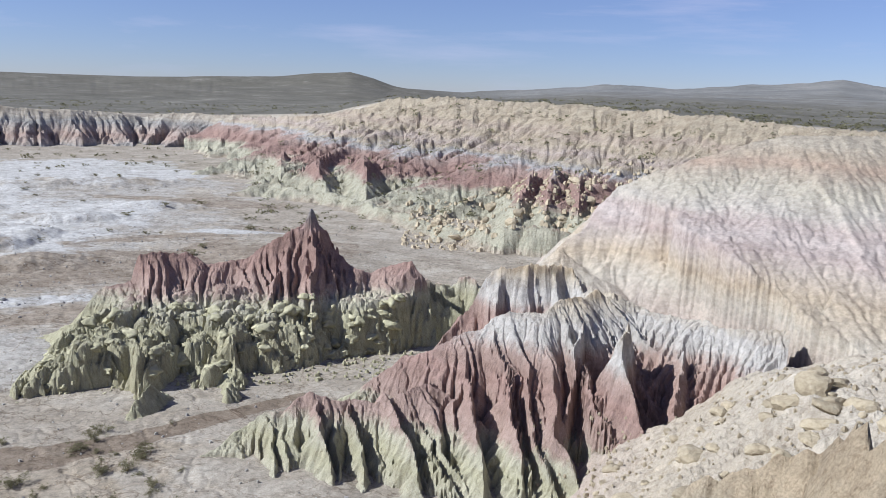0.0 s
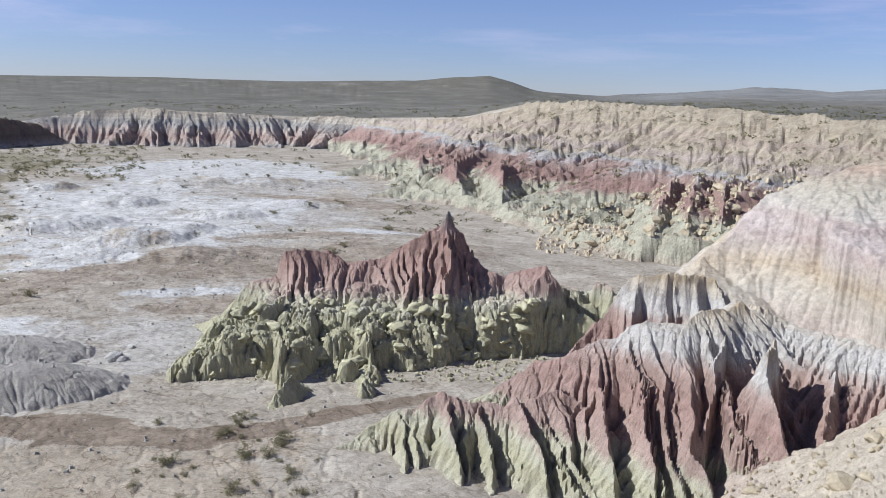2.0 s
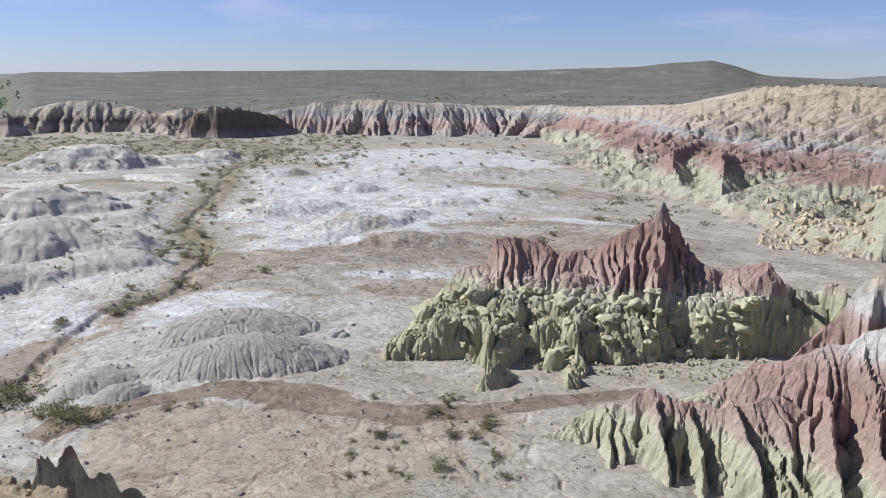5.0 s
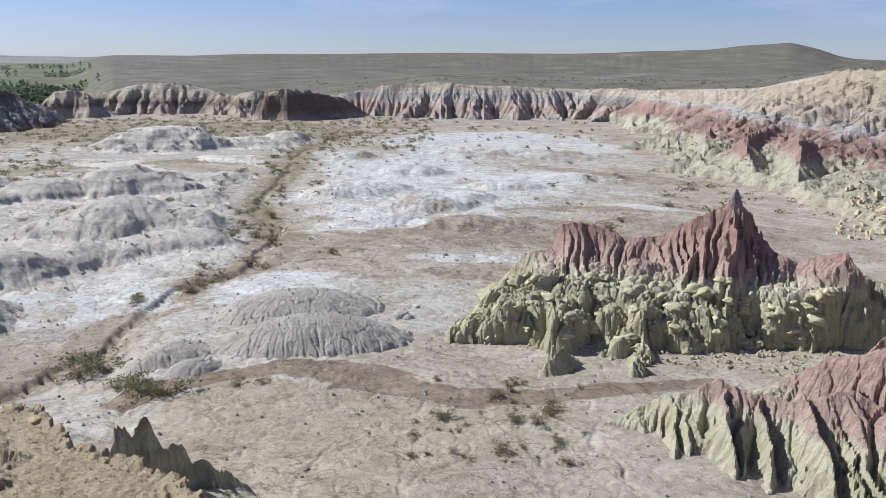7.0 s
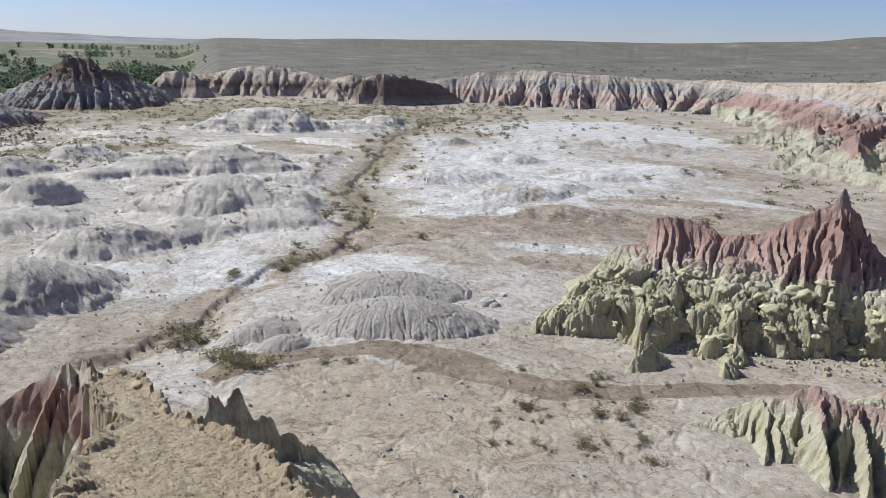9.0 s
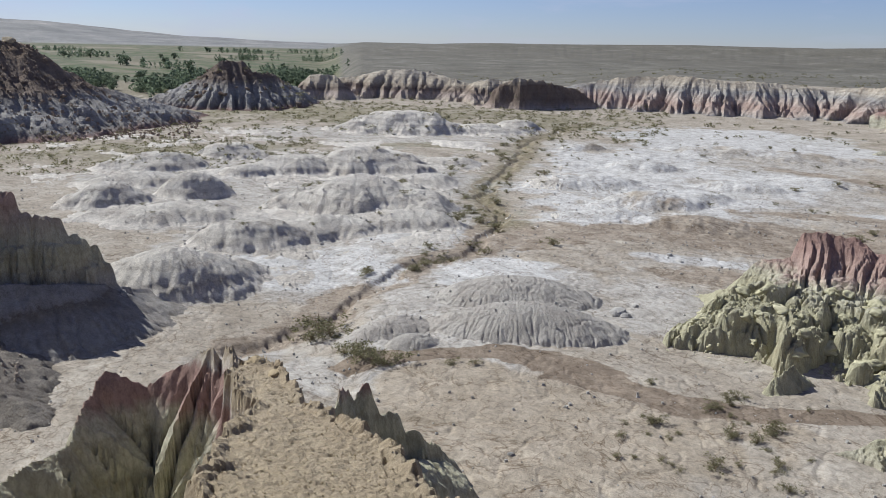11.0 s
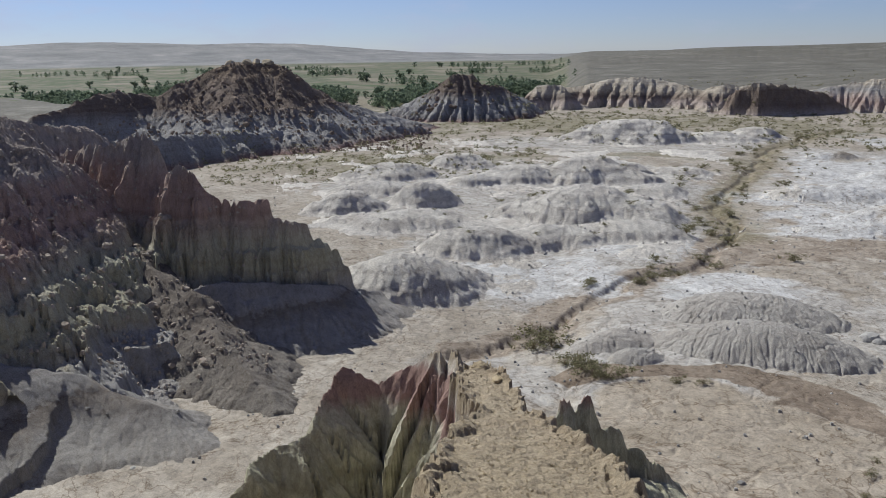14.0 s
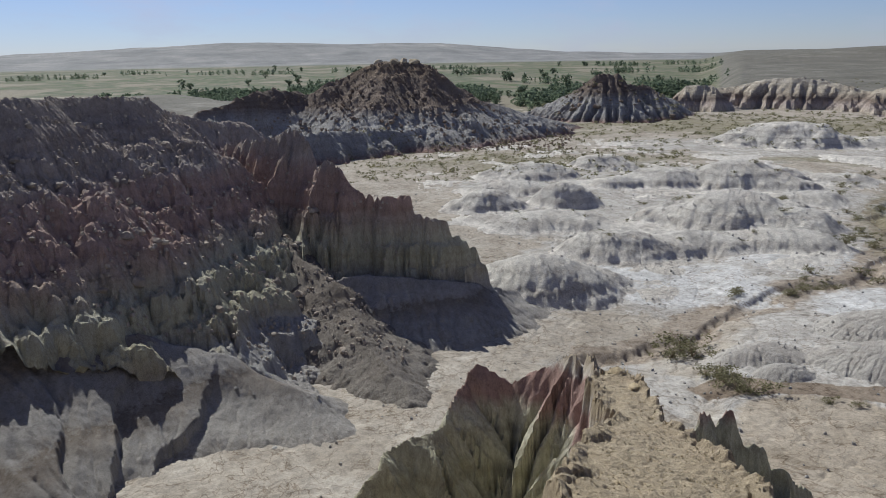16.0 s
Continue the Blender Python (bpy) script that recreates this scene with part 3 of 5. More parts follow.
def striped_hill_height(x, y):
    """The broad banded hill east of the ridges."""
    p = lambda b, d, z, wl, wr: (*pl(b, d), z, wl, wr)
    dome = ridge(x, y, [p(2.5, 70, 9.0, 10, 24), p(6, 75, 14.0, 14, 44), p(9.6, 76, 16.0, 16, 46), p(16.1, 80, 19.0, 20, 47), p(21.8, 82, 19.4, 24, 40), p(30, 84, 19.6, 26, 40), p(42, 80, 19.8, 30, 40)],
                 base=0.5, power=0.98, gully=6.0, cut=0.012, flute=0.9, fcut=0.006, seed=151, rough=0.1, skew=0.55)
    return dome


def boulder_slope_height(x, y):
    """The rubble slope running down from the lookout's knoll to the gully."""
    z = 17.3 - 0.30 * (40 - x) - 0.35 * np.maximum(0, 13 - x) - 0.9 * np.maximum(0, 4.5 - x)
    z = z + 0.5 * fbm(x / 6, y / 6, 3, 161) + 0.22 * fbm(x / 1.3, y / 1.3, 4, 163)
    z = z - 0.09 * np.maximum(0, y - 36) ** 1.5
    p = lambda b, d, z, wl, wr: (*pl(b, d), z, wl, wr)
    ledge = ridge(x, y, [p(70, 6, 19.8, 12, 4), p(38, 9, 18.9, 12, 4), p(24, 11, 18.1, 12, 4), p(14, 11, 16.9, 10, 4), p(9, 11, 15.6, 6, 4), p(3, 11, 12.5, 4, 4)], base=4, power=0.9, gully=3, cut=0.03, flute=0.6, fcut=0.03, seed=165, rough=0.15)
    return np.maximum(z, ledge)


def outcrop_height(x, y):
    """The yellow-capped spur that runs out below the lookout, red and green along its flanks."""
    p = lambda b, d, z, wl, wr: (*pl(b, d), z, wl, wr)
    spine = ridge(x, y, [p(-60, 6, 15.4, 4, 3.4), p(-60, 11, 12.8, 4, 3.4), p(-61, 18, 10.8, 4.6, 3.2), p(-63.5, 24, 9.6, 5, 2.8), p(-66, 29, 9.0, 5.4, 3), p(-66.4, 33.5, 9.4, 4, 3.4), p(-65.6, 35, 7.0, 3.4, 3.4), p(-64, 37.5, 4.0, 3, 3.4), p(-63, 41, 1.0, 3, 3)],
                  power=1.0, gully=2.4, cut=0.28, flute=0.7, fcut=0.10, seed=171, rough=0.2)
    left = ridge(x, y, [p(-66.4, 33.5, 9.3, 5.8, 4), p(-67.2, 33.6, 8.5, 5.8, 4), p(-68.0, 33.5, 9.3, 5.8, 4), p(-70, 35, 8.2, 7.2, 5), p(-72.5, 35.5, 7.4, 7.2, 4.5), p(-75.3, 35.5, 8.0, 7.2, 4), p(-77, 33.5, 6.6, 7.2, 3), p(-79, 32.2, 6.3, 7.2, 3), p(-83, 31, 5.8, 8.7, 3), p(-86, 29.5, 3.6, 8.7, 3), p(-89, 28.5, 1.0, 8.7, 3)],
                 power=1.0, gully=2.2, cut=0.30, flute=0.7, fcut=0.12, seed=175, rough=0.25)
    # the row of pinnacles beyond the hollow
    row = [(-62.2, 33, 5.6), (-60.6, 34, 6.3), (-60.2, 34, 6.1), (-59.5, 34, 5.2), (-58.6, 34.2, 6.8), (-57.8, 34.4, 6.6), (-57.3, 34.4, 6.0), (-56.8, 34.5, 7.1), (-56.5, 34.5, 6.9), (-55.9, 34.6, 5.4), (-54.8, 34.8, 5.4), (-53.9, 35, 4.2), (-52.8, 35.2, 4.2), (-51, 36.5, 2.6), (-49, 37, 0.6)]
    right = ridge(x, y, [p(b, d, z, 1.9, 2.6) for b, d, z in row], power=1.0, gully=1.3, cut=0.30, flute=0.5, fcut=0.10, seed=179, rough=0.15)
    wx, wy = x + 0.25 * fbm(x / 0.9, y / 0.9, 3, 187), y + 0.25 * fbm(x / 0.9, y / 0.9, 3, 188)
    for b, d, z, r in [(-59.2, 31.5, 5.4, 1.5), (-57.4, 31.0, 4.9, 1.3), (-60.6, 30.5, 5.6, 1.4), (-55.6, 31.6, 4.2, 1.6), (-53.4, 33.0, 3.6, 2.0), (-51.6, 34.0, 2.8, 2.2), (-55.2, 28.4, 5.4, 1.2), (-54.0, 28.0, 4.6, 1.2), (-53.0, 29.2, 3.8, 1.4), (-56.4, 27.6, 6.2, 1.2), (-52.0, 30.5, 2.6, 1.6)]:
        cx, cy = pl(b, d)
        u = np.hypot(wx - cx, wy - cy) / r
        right = np.maximum(right, z - 1.1 * u ** 2 - np.maximum(0, u - 0.8) * 2.2)
    cap, *_ = crest(x + 0.45 * fbm(x / 1.8, y / 1.8, 3, 183, 0.5), y + 0.45 * fbm(x / 1.8, y / 1.8, 3, 184, 0.5), [p(-60, 5, 0, 1, 1), p(-61.2, 18, 0, 1, 1), p(-63, 23, 0, 1, 1), p(-64.6, 27, 0, 1, 1), p(-65, 29.5, 0, 1, 1)])
    d = np.hypot(x, y)
    half = np.interp(d, [5, 14, 19, 21, 22.5, 26, 28.5, 30], [3.4, 3.0, 2.5, 2.0, 1.2, 0.95, 0.8, 0.3])
    f1, f2, rnd = cells(x / 0.55, y / 0.55, 186)
    edge = step(0.55, 0.95, cap / half)
    crust = np.interp(d, [5, 11, 18, 24, 28, 30], [16.2, 13.7, 12.0, 10.9, 10.4, 10.1]) + 0.10 * fbm(x / 1.8, y / 1.8, 4, 185, 0.5) + edge * (0.25 * (rnd - 0.4) + 0.2 * np.sqrt(np.clip((f2 - f1) * 2, 0, 1)))
    spine = np.maximum(spine, crust - 1.9 * step(0.92, 1.12, cap / half) - 2.4 * np.maximum(0, cap / half - 1.1) * half)
    return np.maximum.reduce([spine, left, right])


def west_cliff_height(x, y):
    """The shaded amphitheatre wall with its crag and prow."""
    p = lambda b, d, z, wl, wr: (*pl(b, d), z, wl, wr)
    rim = ridge(x, y, [p(-128, 60, 19.4, 26, 29), p(-116, 64, 19.3, 26, 29), p(-105.2, 70.2, 19.5, 26, 29), p(-103.0, 72.2, 19.0, 28, 29), p(-100.1, 75.2, 18.9, 28, 29), p(-97.1, 78.2, 18.7, 26, 28), p(-95.7, 80.2, 17.6, 24, 24), p(-93.7, 84.1, 15.9, 20, 20), p(-90.8, 88.1, 15.2, 16, 16), p(-89.3, 90.1, 13.0, 12, 12)],
                power=1.2, gully=8, cut=0.05, flute=2.2, fcut=0.03, seed=201, rough=0.4, skew=0.5)
    crag = ridge(x, y, [p(-91.9, 84.1, 13.3, 9, 11), p(-90.2, 81.1, 13.7, 7, 11), p(-88.5, 79.1, 14.9, 5, 10), p(-87.3, 77.6, 15.6, 4, 9), p(-86.8, 77.1, 14.4, 4, 9), p(-86.1, 76.1, 11.9, 5, 9)], power=1.25, gully=3.0, cut=0.24, flute=0.8, fcut=0.14, seed=205, rough=0.35)
    prow = ridge(x, y, [p(-86.0, 73.1, 12.3, 6, 7), p(-85.3, 71.6, 13.6, 5, 6.5), p(-84.8, 71.1, 13.8, 5, 6), p(-84.1, 70.1, 11.9, 6, 6), p(-83.0, 69.6, 10.4, 7, 6), p(-81.3, 69.1, 9.7, 7, 5.5), p(-79.6, 68.6, 9.2, 7, 5), p(-78.0, 68.1, 8.4, 6, 4.5), p(-76.0, 68.1, 6.7, 6, 4), p(-74.7, 68.1, 4.8, 5, 4), p(-73.8, 68.1, 2.5, 4, 4)],
                 power=1.1, gully=2.6, cut=0.26, flute=0.9, fcut=0.16, seed=209, rough=0.35)
    spur = ridge(x, y, [p(-92.0, 82.1, 13.3, 3, 4), p(-91.7, 79.1, 11.5, 2.5, 4), p(-91.3, 74.1, 9.2, 2.5, 4), p(-91.8, 70.1, 7.5, 3, 4)], power=1.2, gully=2.5, cut=0.2, flute=0.9, fcut=0.15, seed=207, rough=0.3)
    knee = ridge(x, y, [p(-86.4, 75.5, 11.4, 3, 3), p(-87.0, 72, 8.8, 3, 3), p(-87.3, 68.5, 6.2, 3, 3), p(-87.4, 65, 3.8, 3, 3)], power=1.1, gully=1.8, cut=0.2, flute=0.8, fcut=0.15, seed=208, rough=0.5)
    low = ridge(x, y, [p(-106, 61, 6.6, 5, 3), p(-100, 64, 6.0, 5, 3), p(-96, 66, 5.6, 5, 3), p(-92.5, 69, 5.0, 5, 3), p(-90, 72, 4.6, 5, 3)], power=0.9, gully=2.2, cut=0.3, flute=0.9, fcut=0.12, seed=210, rough=0.5)
    rock = np.maximum.reduce([rim, crag, prow, spur, knee, low])
    rock = rock + 0.5 * fbm(x / 2.8, y / 2.8, 4, 218, 0.6) * step(2.5, 6, rock) * (1 - step(12, 16, rock))
    bed = 0.5 * fbm(x / 6, y / 6, 3, 217)
    ledged = terrace(terrace(rock + bed, 2.1, 0.7, 0.22), 0.62, 0.55, 0.25) - bed
    b, d = np.degrees(np.arctan2(x, y)), np.hypot(x, y)
    strong = 0.25 + 0.75 * step(-89.5, -87.5, b) * (1 - step(9.5, 11, rock)) + 0.5 * (1 - step(6.5, 8, rock)) * (1 - step(-89.5, -87.5, b))
    rock = rock + (ledged - rock) * np.clip(strong, 0, 1)
    h = rock
    f1, f2, rnd = cells(x / 1.3 + 0.4 * fbm(x / 2, y / 2, 2, 215), y / 1.3, 216)
    rubble = step(-116, -110, b) * (1 - step(-90, -87, b)) * step(1.5, 3.5, h) * (1 - step(14, 17, h))
    return h + rubble * ((rnd - 0.45) * 0.55 + 0.3 * np.sqrt(np.clip((f2 - f1) * 2.5, 0, 1)))


def clay_fan_height(x, y):
    """Smooth grey clay washed out at the foot of the prow."""
    p = lambda b, d, z, wl, wr: (*pl(b, d), z, wl, wr)
    return ridge(x, y, [p(-87, 64.5, 3.8, 3, 7), p(-84.5, 65, 4.4, 4, 8.5), p(-81, 65, 4.2, 4, 8.5), p(-78, 65.5, 3.7, 4, 8.5), p(-75.4, 66.5, 3.0, 4, 8), p(-73.2, 69, 1.8, 4, 7), p(-71, 72, 0.6, 4, 6)], base=-0.8, power=1.35, gully=3.0, cut=0.05, flute=0.9, fcut=0.025, seed=219, rough=0.1, skew=0.5)


def talus_fan_height(x, y):
    """Brown rubble spilling out of the gully in the western wall."""
    p = lambda b, d, z, wl, wr: (*pl(b, d), z, wl, wr)
    z = ridge(x, y, [p(-90, 76, 8.5, 8, 9), p(-87.5, 69, 6.2, 9, 10), p(-84.5, 61, 3.4, 9, 10), p(-81.5, 54, 1.3, 8, 8), p(-80, 49, 0.1, 5, 5)], power=1.0, gully=5, cut=0.08, flute=1.5, fcut=0.03, seed=213, rough=0.2)
    return z + 0.06 * fbm(x / 0.9, y / 0.9, 3, 214, 0.7)


def clay_slope_height(x, y):
    """Low grey clay swells at the foot of the western wall."""
    p = lambda b, d, z, wl, wr: (*pl(b, d), z, wl, wr)
    a = ridge(x, y, [p(-118, 52, 7.5, 14, 19), p(-106, 54, 6.0, 12, 19), p(-99, 54, 4.8, 10, 18), p(-93, 52, 3.2, 8, 15), p(-88, 49, 1.2, 6, 9)], power=1.05, gully=7, cut=0.03, flute=1.1, fcut=0.02, seed=221, rough=0.15, skew=0.5)
    b = ridge(x, y, [p(-106, 60, 7, 9, 9), p(-99, 58, 4.6, 8, 8), p(-94, 55, 2.6, 7, 7), p(-88, 51, 0.6, 5, 5)], power=1.2, gully=5, cut=0.06, flute=1.0, fcut=0.03, seed=225, rough=0.2, skew=0.5)
    c = ridge(x, y, [p(-128, 30, 9, 12, 10), p(-114, 34, 4.0, 9, 9), p(-106, 35, 1.5, 7, 7)], power=1.2, gully=5, cut=0.12, flute=1.0, fcut=0.05, seed=228, rough=0.3)
    return np.maximum.reduce([a, b, c])


def east_wall_height(x, y):
    """The long banded wall along the basin's north-east side."""
    p = lambda b, d, z, wl, wr: (*pl(b, d), z, wl, wr)
    wall = ridge(x, y, [p(-21.5, 285, 10.0, 14, 20), p(-19.5, 272, 11.5, 16, 26), p(-17, 262, 12.6, 18, 34), p(-14.2, 250, 14.2, 20, 50), p(-12, 238, 16.2, 20, 58), p(-10, 228, 19.2, 20, 62), p(-6, 214, 20.3, 20, 66), p(-2, 202, 20.0, 20, 66), p(1.8, 190, 19.7, 20, 66),
                        p(9.3, 165, 19.2, 20, 60), p(16.3, 150, 18.5, 20, 50), p(22, 140, 18.0, 20, 44), p(30, 128, 18, 20, 40)],
                 power=1.2, gully=13, cut=0.11, flute=3.0, fcut=0.05, seed=241, rough=0.4, skew=0.56)
    wall = terrace(wall, 4.2, 0.18)
    spurs = [(-15.2, 172, 7.0, -14.2, 152), (-11.9, 172, 8.4, -11.6, 146), (-17.5, 200, 6.5, -17.6, 178), (0.0, 146, 9.0, -1.2, 124), (1.6, 145, 9.6, 0.9, 122), (3.4, 144, 9.6, 3.2, 122)]
    for i, (b0, d0, z0, b1, d1) in enumerate(spurs):
        wall = np.maximum(wall, ridge(x, y, [p(b0, d0, z0, 12, 12), p((b0 + b1) / 2, (d0 + d1) / 2, z0 * 0.66, 9, 10), p(b1, d1, 1.0, 5, 6)], power=1.3, gully=3.5, cut=0.26, flute=1.4, fcut=0.12, seed=251 + 3 * i, rough=0.4))
    bench = ridge(x, y, [p(-21, 165, 1.0, 5, 4), p(-18.5, 166, 2.6, 8, 5), p(-15.5, 158, 2.4, 10, 5.5), p(-13, 150, 2.2, 8, 5.5), p(-5, 119, 1.8, 8, 5), p(-2, 114, 3.2, 8, 5.5), p(2, 112, 4, 8, 4)], power=1.2, gully=6, cut=0.3, flute=1.6, fcut=0.08, seed=271, rough=0.5)
    return np.maximum(wall, bench)


def far_cliffs_height(x, y):
    """The fluted cliffs that close the basin in the north."""
    p = lambda b, d, z, wl, wr: (*pl(b, d), z, wl, wr)
    return ridge(x, y, [p(-43, 318, 6.5, 16, 12), p(-40.5, 316, 10.0, 16, 16), p(-36.4, 312, 12.3, 16, 22), p(-33, 308, 11.5, 16, 24), p(-29, 312, 10.8, 16, 22), p(-26.5, 316, 9.3, 16, 20), p(-24.5, 312, 10.6, 16, 22), p(-21, 296, 11.4, 16, 24), p(-19, 280, 11.0, 16, 20)],
                 power=1.35, gully=12, cut=0.3, flute=2.2, fcut=0.10, seed=281, rough=0.6)


def shaded_hill_height(x, y):
    """A lone hill whose steep east face lies in shade."""
    p = lambda b, d, z, wl, wr: (*pl(b, d), z, wl, wr)
    return ridge(x, y, [p(-48.6, 292, 1.0, 14, 3), p(-47.4, 288, 8.5, 18, 5), p(-46.3, 287, 11.2, 20, 6.5), p(-44.5, 292, 9.6, 20, 6), p(-42.2, 300, 6.8, 18, 5), p(-41, 304, 2, 10, 4)], power=1.15, gully=9, cut=0.12, flute=2.5, fcut=0.06, seed=291, rough=0.3)


def west_hills_height(x, y):
    """Low buff hills between the shaded hill and the dark butte."""
    p = lambda b, d, z, wl, wr: (*pl(b, d), z, wl, wr)
    return np.maximum(ridge(x, y, [p(-60, 345, 4, 20, 20), p(-57, 338, 8.5, 20, 22), p(-55, 332, 11.0, 20, 22), p(-52.5, 330, 10.6, 20, 22), p(-50, 322, 6.5, 18, 20), p(-48.1, 318, 8.8, 18, 20), p(-46, 316, 8, 18, 18)], power=1.3, gully=11, cut=0.35, flute=3, fcut=0.1, seed=301, rough=0.6),
                      ridge(x, y, [p(-62, 322, 3, 12, 14), p(-60.3, 318, 9, 12, 16), p(-58.6, 316, 8.6, 12, 14), p(-57.5, 316, 2, 8, 8)], power=1.4, gully=7, cut=0.3, flute=2.2, fcut=0.1, seed=305, rough=0.6))


def capped_butte_height(x, y):
    """The big dark butte with blocks of caprock, and the grey bench at its foot."""
    p = lambda b, d, z, wl, wr: (*pl(b, d), z, wl, wr)
    main = ridge(x, y, [p(-97, 200, 2, 14, 12), p(-93.7, 212.1, 8.9, 18, 14), p(-91.7, 215.1, 9.9, 20, 16), p(-90.1, 218.1, 13.1, 20, 20), p(-88.6, 220.1, 13.9, 22, 24), p(-86.8, 222.1, 12.8, 22, 26), p(-86.1, 222.1, 11.7, 24, 30), p(-84.4, 222.1, 15.3, 26, 38), p(-82.5, 222.1, 19.0, 28, 44), p(-80.9, 222.1, 20.1, 28, 46), p(-78.6, 223.1, 19.2, 28, 44), p(-77.5, 224.1, 17.0, 28, 40), p(-76.3, 226.1, 13.4, 26, 36), p(-74.4, 230.1, 9.2, 24, 30), p(-72.4, 234.0, 6.5, 20, 26), p(-70.1, 238.0, 3.5, 18, 22), p(-66.6, 240.0, -0.7, 12, 14)], power=1.25, gully=14, cut=0.06, flute=3, fcut=0.02, seed=311, rough=0.2)
    apron = ridge(x, y, [p(-97, 150, 7.0, 16, 14), p(-90, 168, 6.6, 20, 12), p(-84, 180, 5.6, 24, 12), p(-78, 196, 4.8, 24, 12), p(-73, 212, 3.8, 22, 12), p(-69, 226, 2.2, 14, 9)], power=1.5, gully=9, cut=0.22, flute=2.2, fcut=0.08, seed=315, rough=0.4)
    return np.maximum(main, apron)


def dark_butte_height(x, y):
    p = lambda b, d, z, wl, wr: (*pl(b, d), z, wl, wr)
    top = ridge(x, y, [p(-72, 282, 0, 14, 12), p(-69.9, 280.0, 4.2, 16, 14), p(-68.5, 278.0, 8.0, 18, 18), p(-66.9, 275.0, 12.6, 18, 20), p(-66.2, 274.0, 14.6, 18, 22), p(-65.0, 275.0, 14.5, 18, 22), p(-64.3, 278.0, 11.1, 18, 20), p(-62.9, 281.0, 10.6, 18, 20), p(-61.8, 286.0, 6.6, 14, 16), p(-60.7, 292.0, 2.5, 10, 12)],
                 power=1.3, gully=9, cut=0.12, flute=2.5, fcut=0.06, seed=321, rough=0.3)
    return top


# ---- the ground, one sheet to the horizon ----
def ground_material():
    m, t, b = nodes_of("basin_ground")
    at = lambda key: [setattr(n := t.nodes.new("ShaderNodeAttribute"), "attribute_name", key), n.outputs["Fac"]][1]
    grain = ramp(t, tex(t, 0.16, 7, 0.6), [(0.34, (0.285, 0.248, 0.20)), (0.5, (0.355, 0.316, 0.262)), (0.66, (0.41, 0.373, 0.318))])
    patch = tex(t, 0.3, 9, 0.62, dist=1.0)
    blend = lambda key, lo, hi: mth(t, "SMOOTH_MIN", mth(t, "MAXIMUM", mth(t, "MULTIPLY", mth(t, "SUBTRACT", mth(t, "ADD", at(key), mth(t, "MULTIPLY", mth(t, "SUBTRACT", patch, 0.5), 0.7)), lo), 1 / (hi - lo)), 0.0), 1.0, 0.1)
    col = mixc(t, blend("clay", 0.4, 0.65), grain, ramp(t, tex(t, 0.4, 6, 0.6), [(0.36, (0.345, 0.322, 0.288)), (0.6, (0.43, 0.408, 0.373))]))
    col = mixc(t, blend("mud", 0.42, 0.6), col, ramp(t, tex(t, 0.3, 6, 0.6), [(0.36, (0.30, 0.256, 0.198)), (0.62, (0.365, 0.318, 0.255))]))
    col = mixc(t, blend("silt", 0.42, 0.58), col, ramp(t, tex(t, 0.5, 6, 0.65), [(0.36, (0.225, 0.185, 0.145)), (0.52, (0.295, 0.25, 0.20)), (0.66, (0.355, 0.312, 0.258))]))
    col = mixc(t, blend("wash", 0.42, 0.55), col, ramp(t, tex(t, 0.7, 6, 0.65), [(0.36, (0.175, 0.138, 0.105)), (0.6, (0.245, 0.20, 0.155))]))
    col = mixc(t, blend("salt", 0.42, 0.62), col, ramp(t, tex(t, 0.35, 6, 0.6), [(0.36, (0.40, 0.39, 0.37)), (0.55, (0.52, 0.512, 0.495))]))
    col = mixc(t, blend("scrub", 0.4, 0.85), col, ramp(t, tex(t, 0.9, 5, 0.7), [(0.35, (0.105, 0.105, 0.05)), (0.6, (0.225, 0.20, 0.115))]))
    col = mixc(t, blend("steppe", 0.35, 0.7), col, ramp(t, tex(t, 0.03, 8, 0.75), [(0.35, (0.112, 0.106, 0.088)), (0.55, (0.165, 0.157, 0.132)), (0.72, (0.27, 0.255, 0.222))]))
    col = mixc(t, blend("field", 0.4, 0.6), col, ramp(t, tex(t, 0.004, 3, 0.5, (1, 2.5, 1)), [(0.36, (0.15, 0.15, 0.10)), (0.42, (0.085, 0.115, 0.055)), (0.48, (0.19, 0.175, 0.125)), (0.53, (0.10, 0.12, 0.07)), (0.6, (0.235, 0.21, 0.155))]))
    # far hills: haze put into the colour as grey, plus pale bare patches
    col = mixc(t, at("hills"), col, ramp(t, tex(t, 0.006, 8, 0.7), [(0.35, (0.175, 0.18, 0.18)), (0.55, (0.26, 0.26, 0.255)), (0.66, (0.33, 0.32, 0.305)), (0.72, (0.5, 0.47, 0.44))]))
    # streaks of wash, darker and paler
    col = mixc(t, 0.8, col, ramp(t, tex(t, 0.09, 9, 0.6, (1.0, 1.6, 1.0), dist=2.5), [(0.38, (0.78, 0.76, 0.74)), (0.47, (0.98, 0.98, 0.98)), (0.55, (0.94, 0.93, 0.92)), (0.64, (1.12, 1.12, 1.11))]), "MULTIPLY")
    col = mixc(t, 0.7, col, ramp(t, tex(t, 1.6, 9, 0.76, dist=0.6), [(0.36, 0.58), (0.5, 1.0), (0.66, 1.32)]), "MULTIPLY")
    col = mixc(t, 0.35, col, ramp(t, tex(t, 12, 3, 0.8), [(0.36, 0.5), (0.5, 1.0), (0.64, 1.35)]), "MULTIPLY")
    # stones and dark crumbs
    crumb = tex(t, 4.0, 4, 0.62)
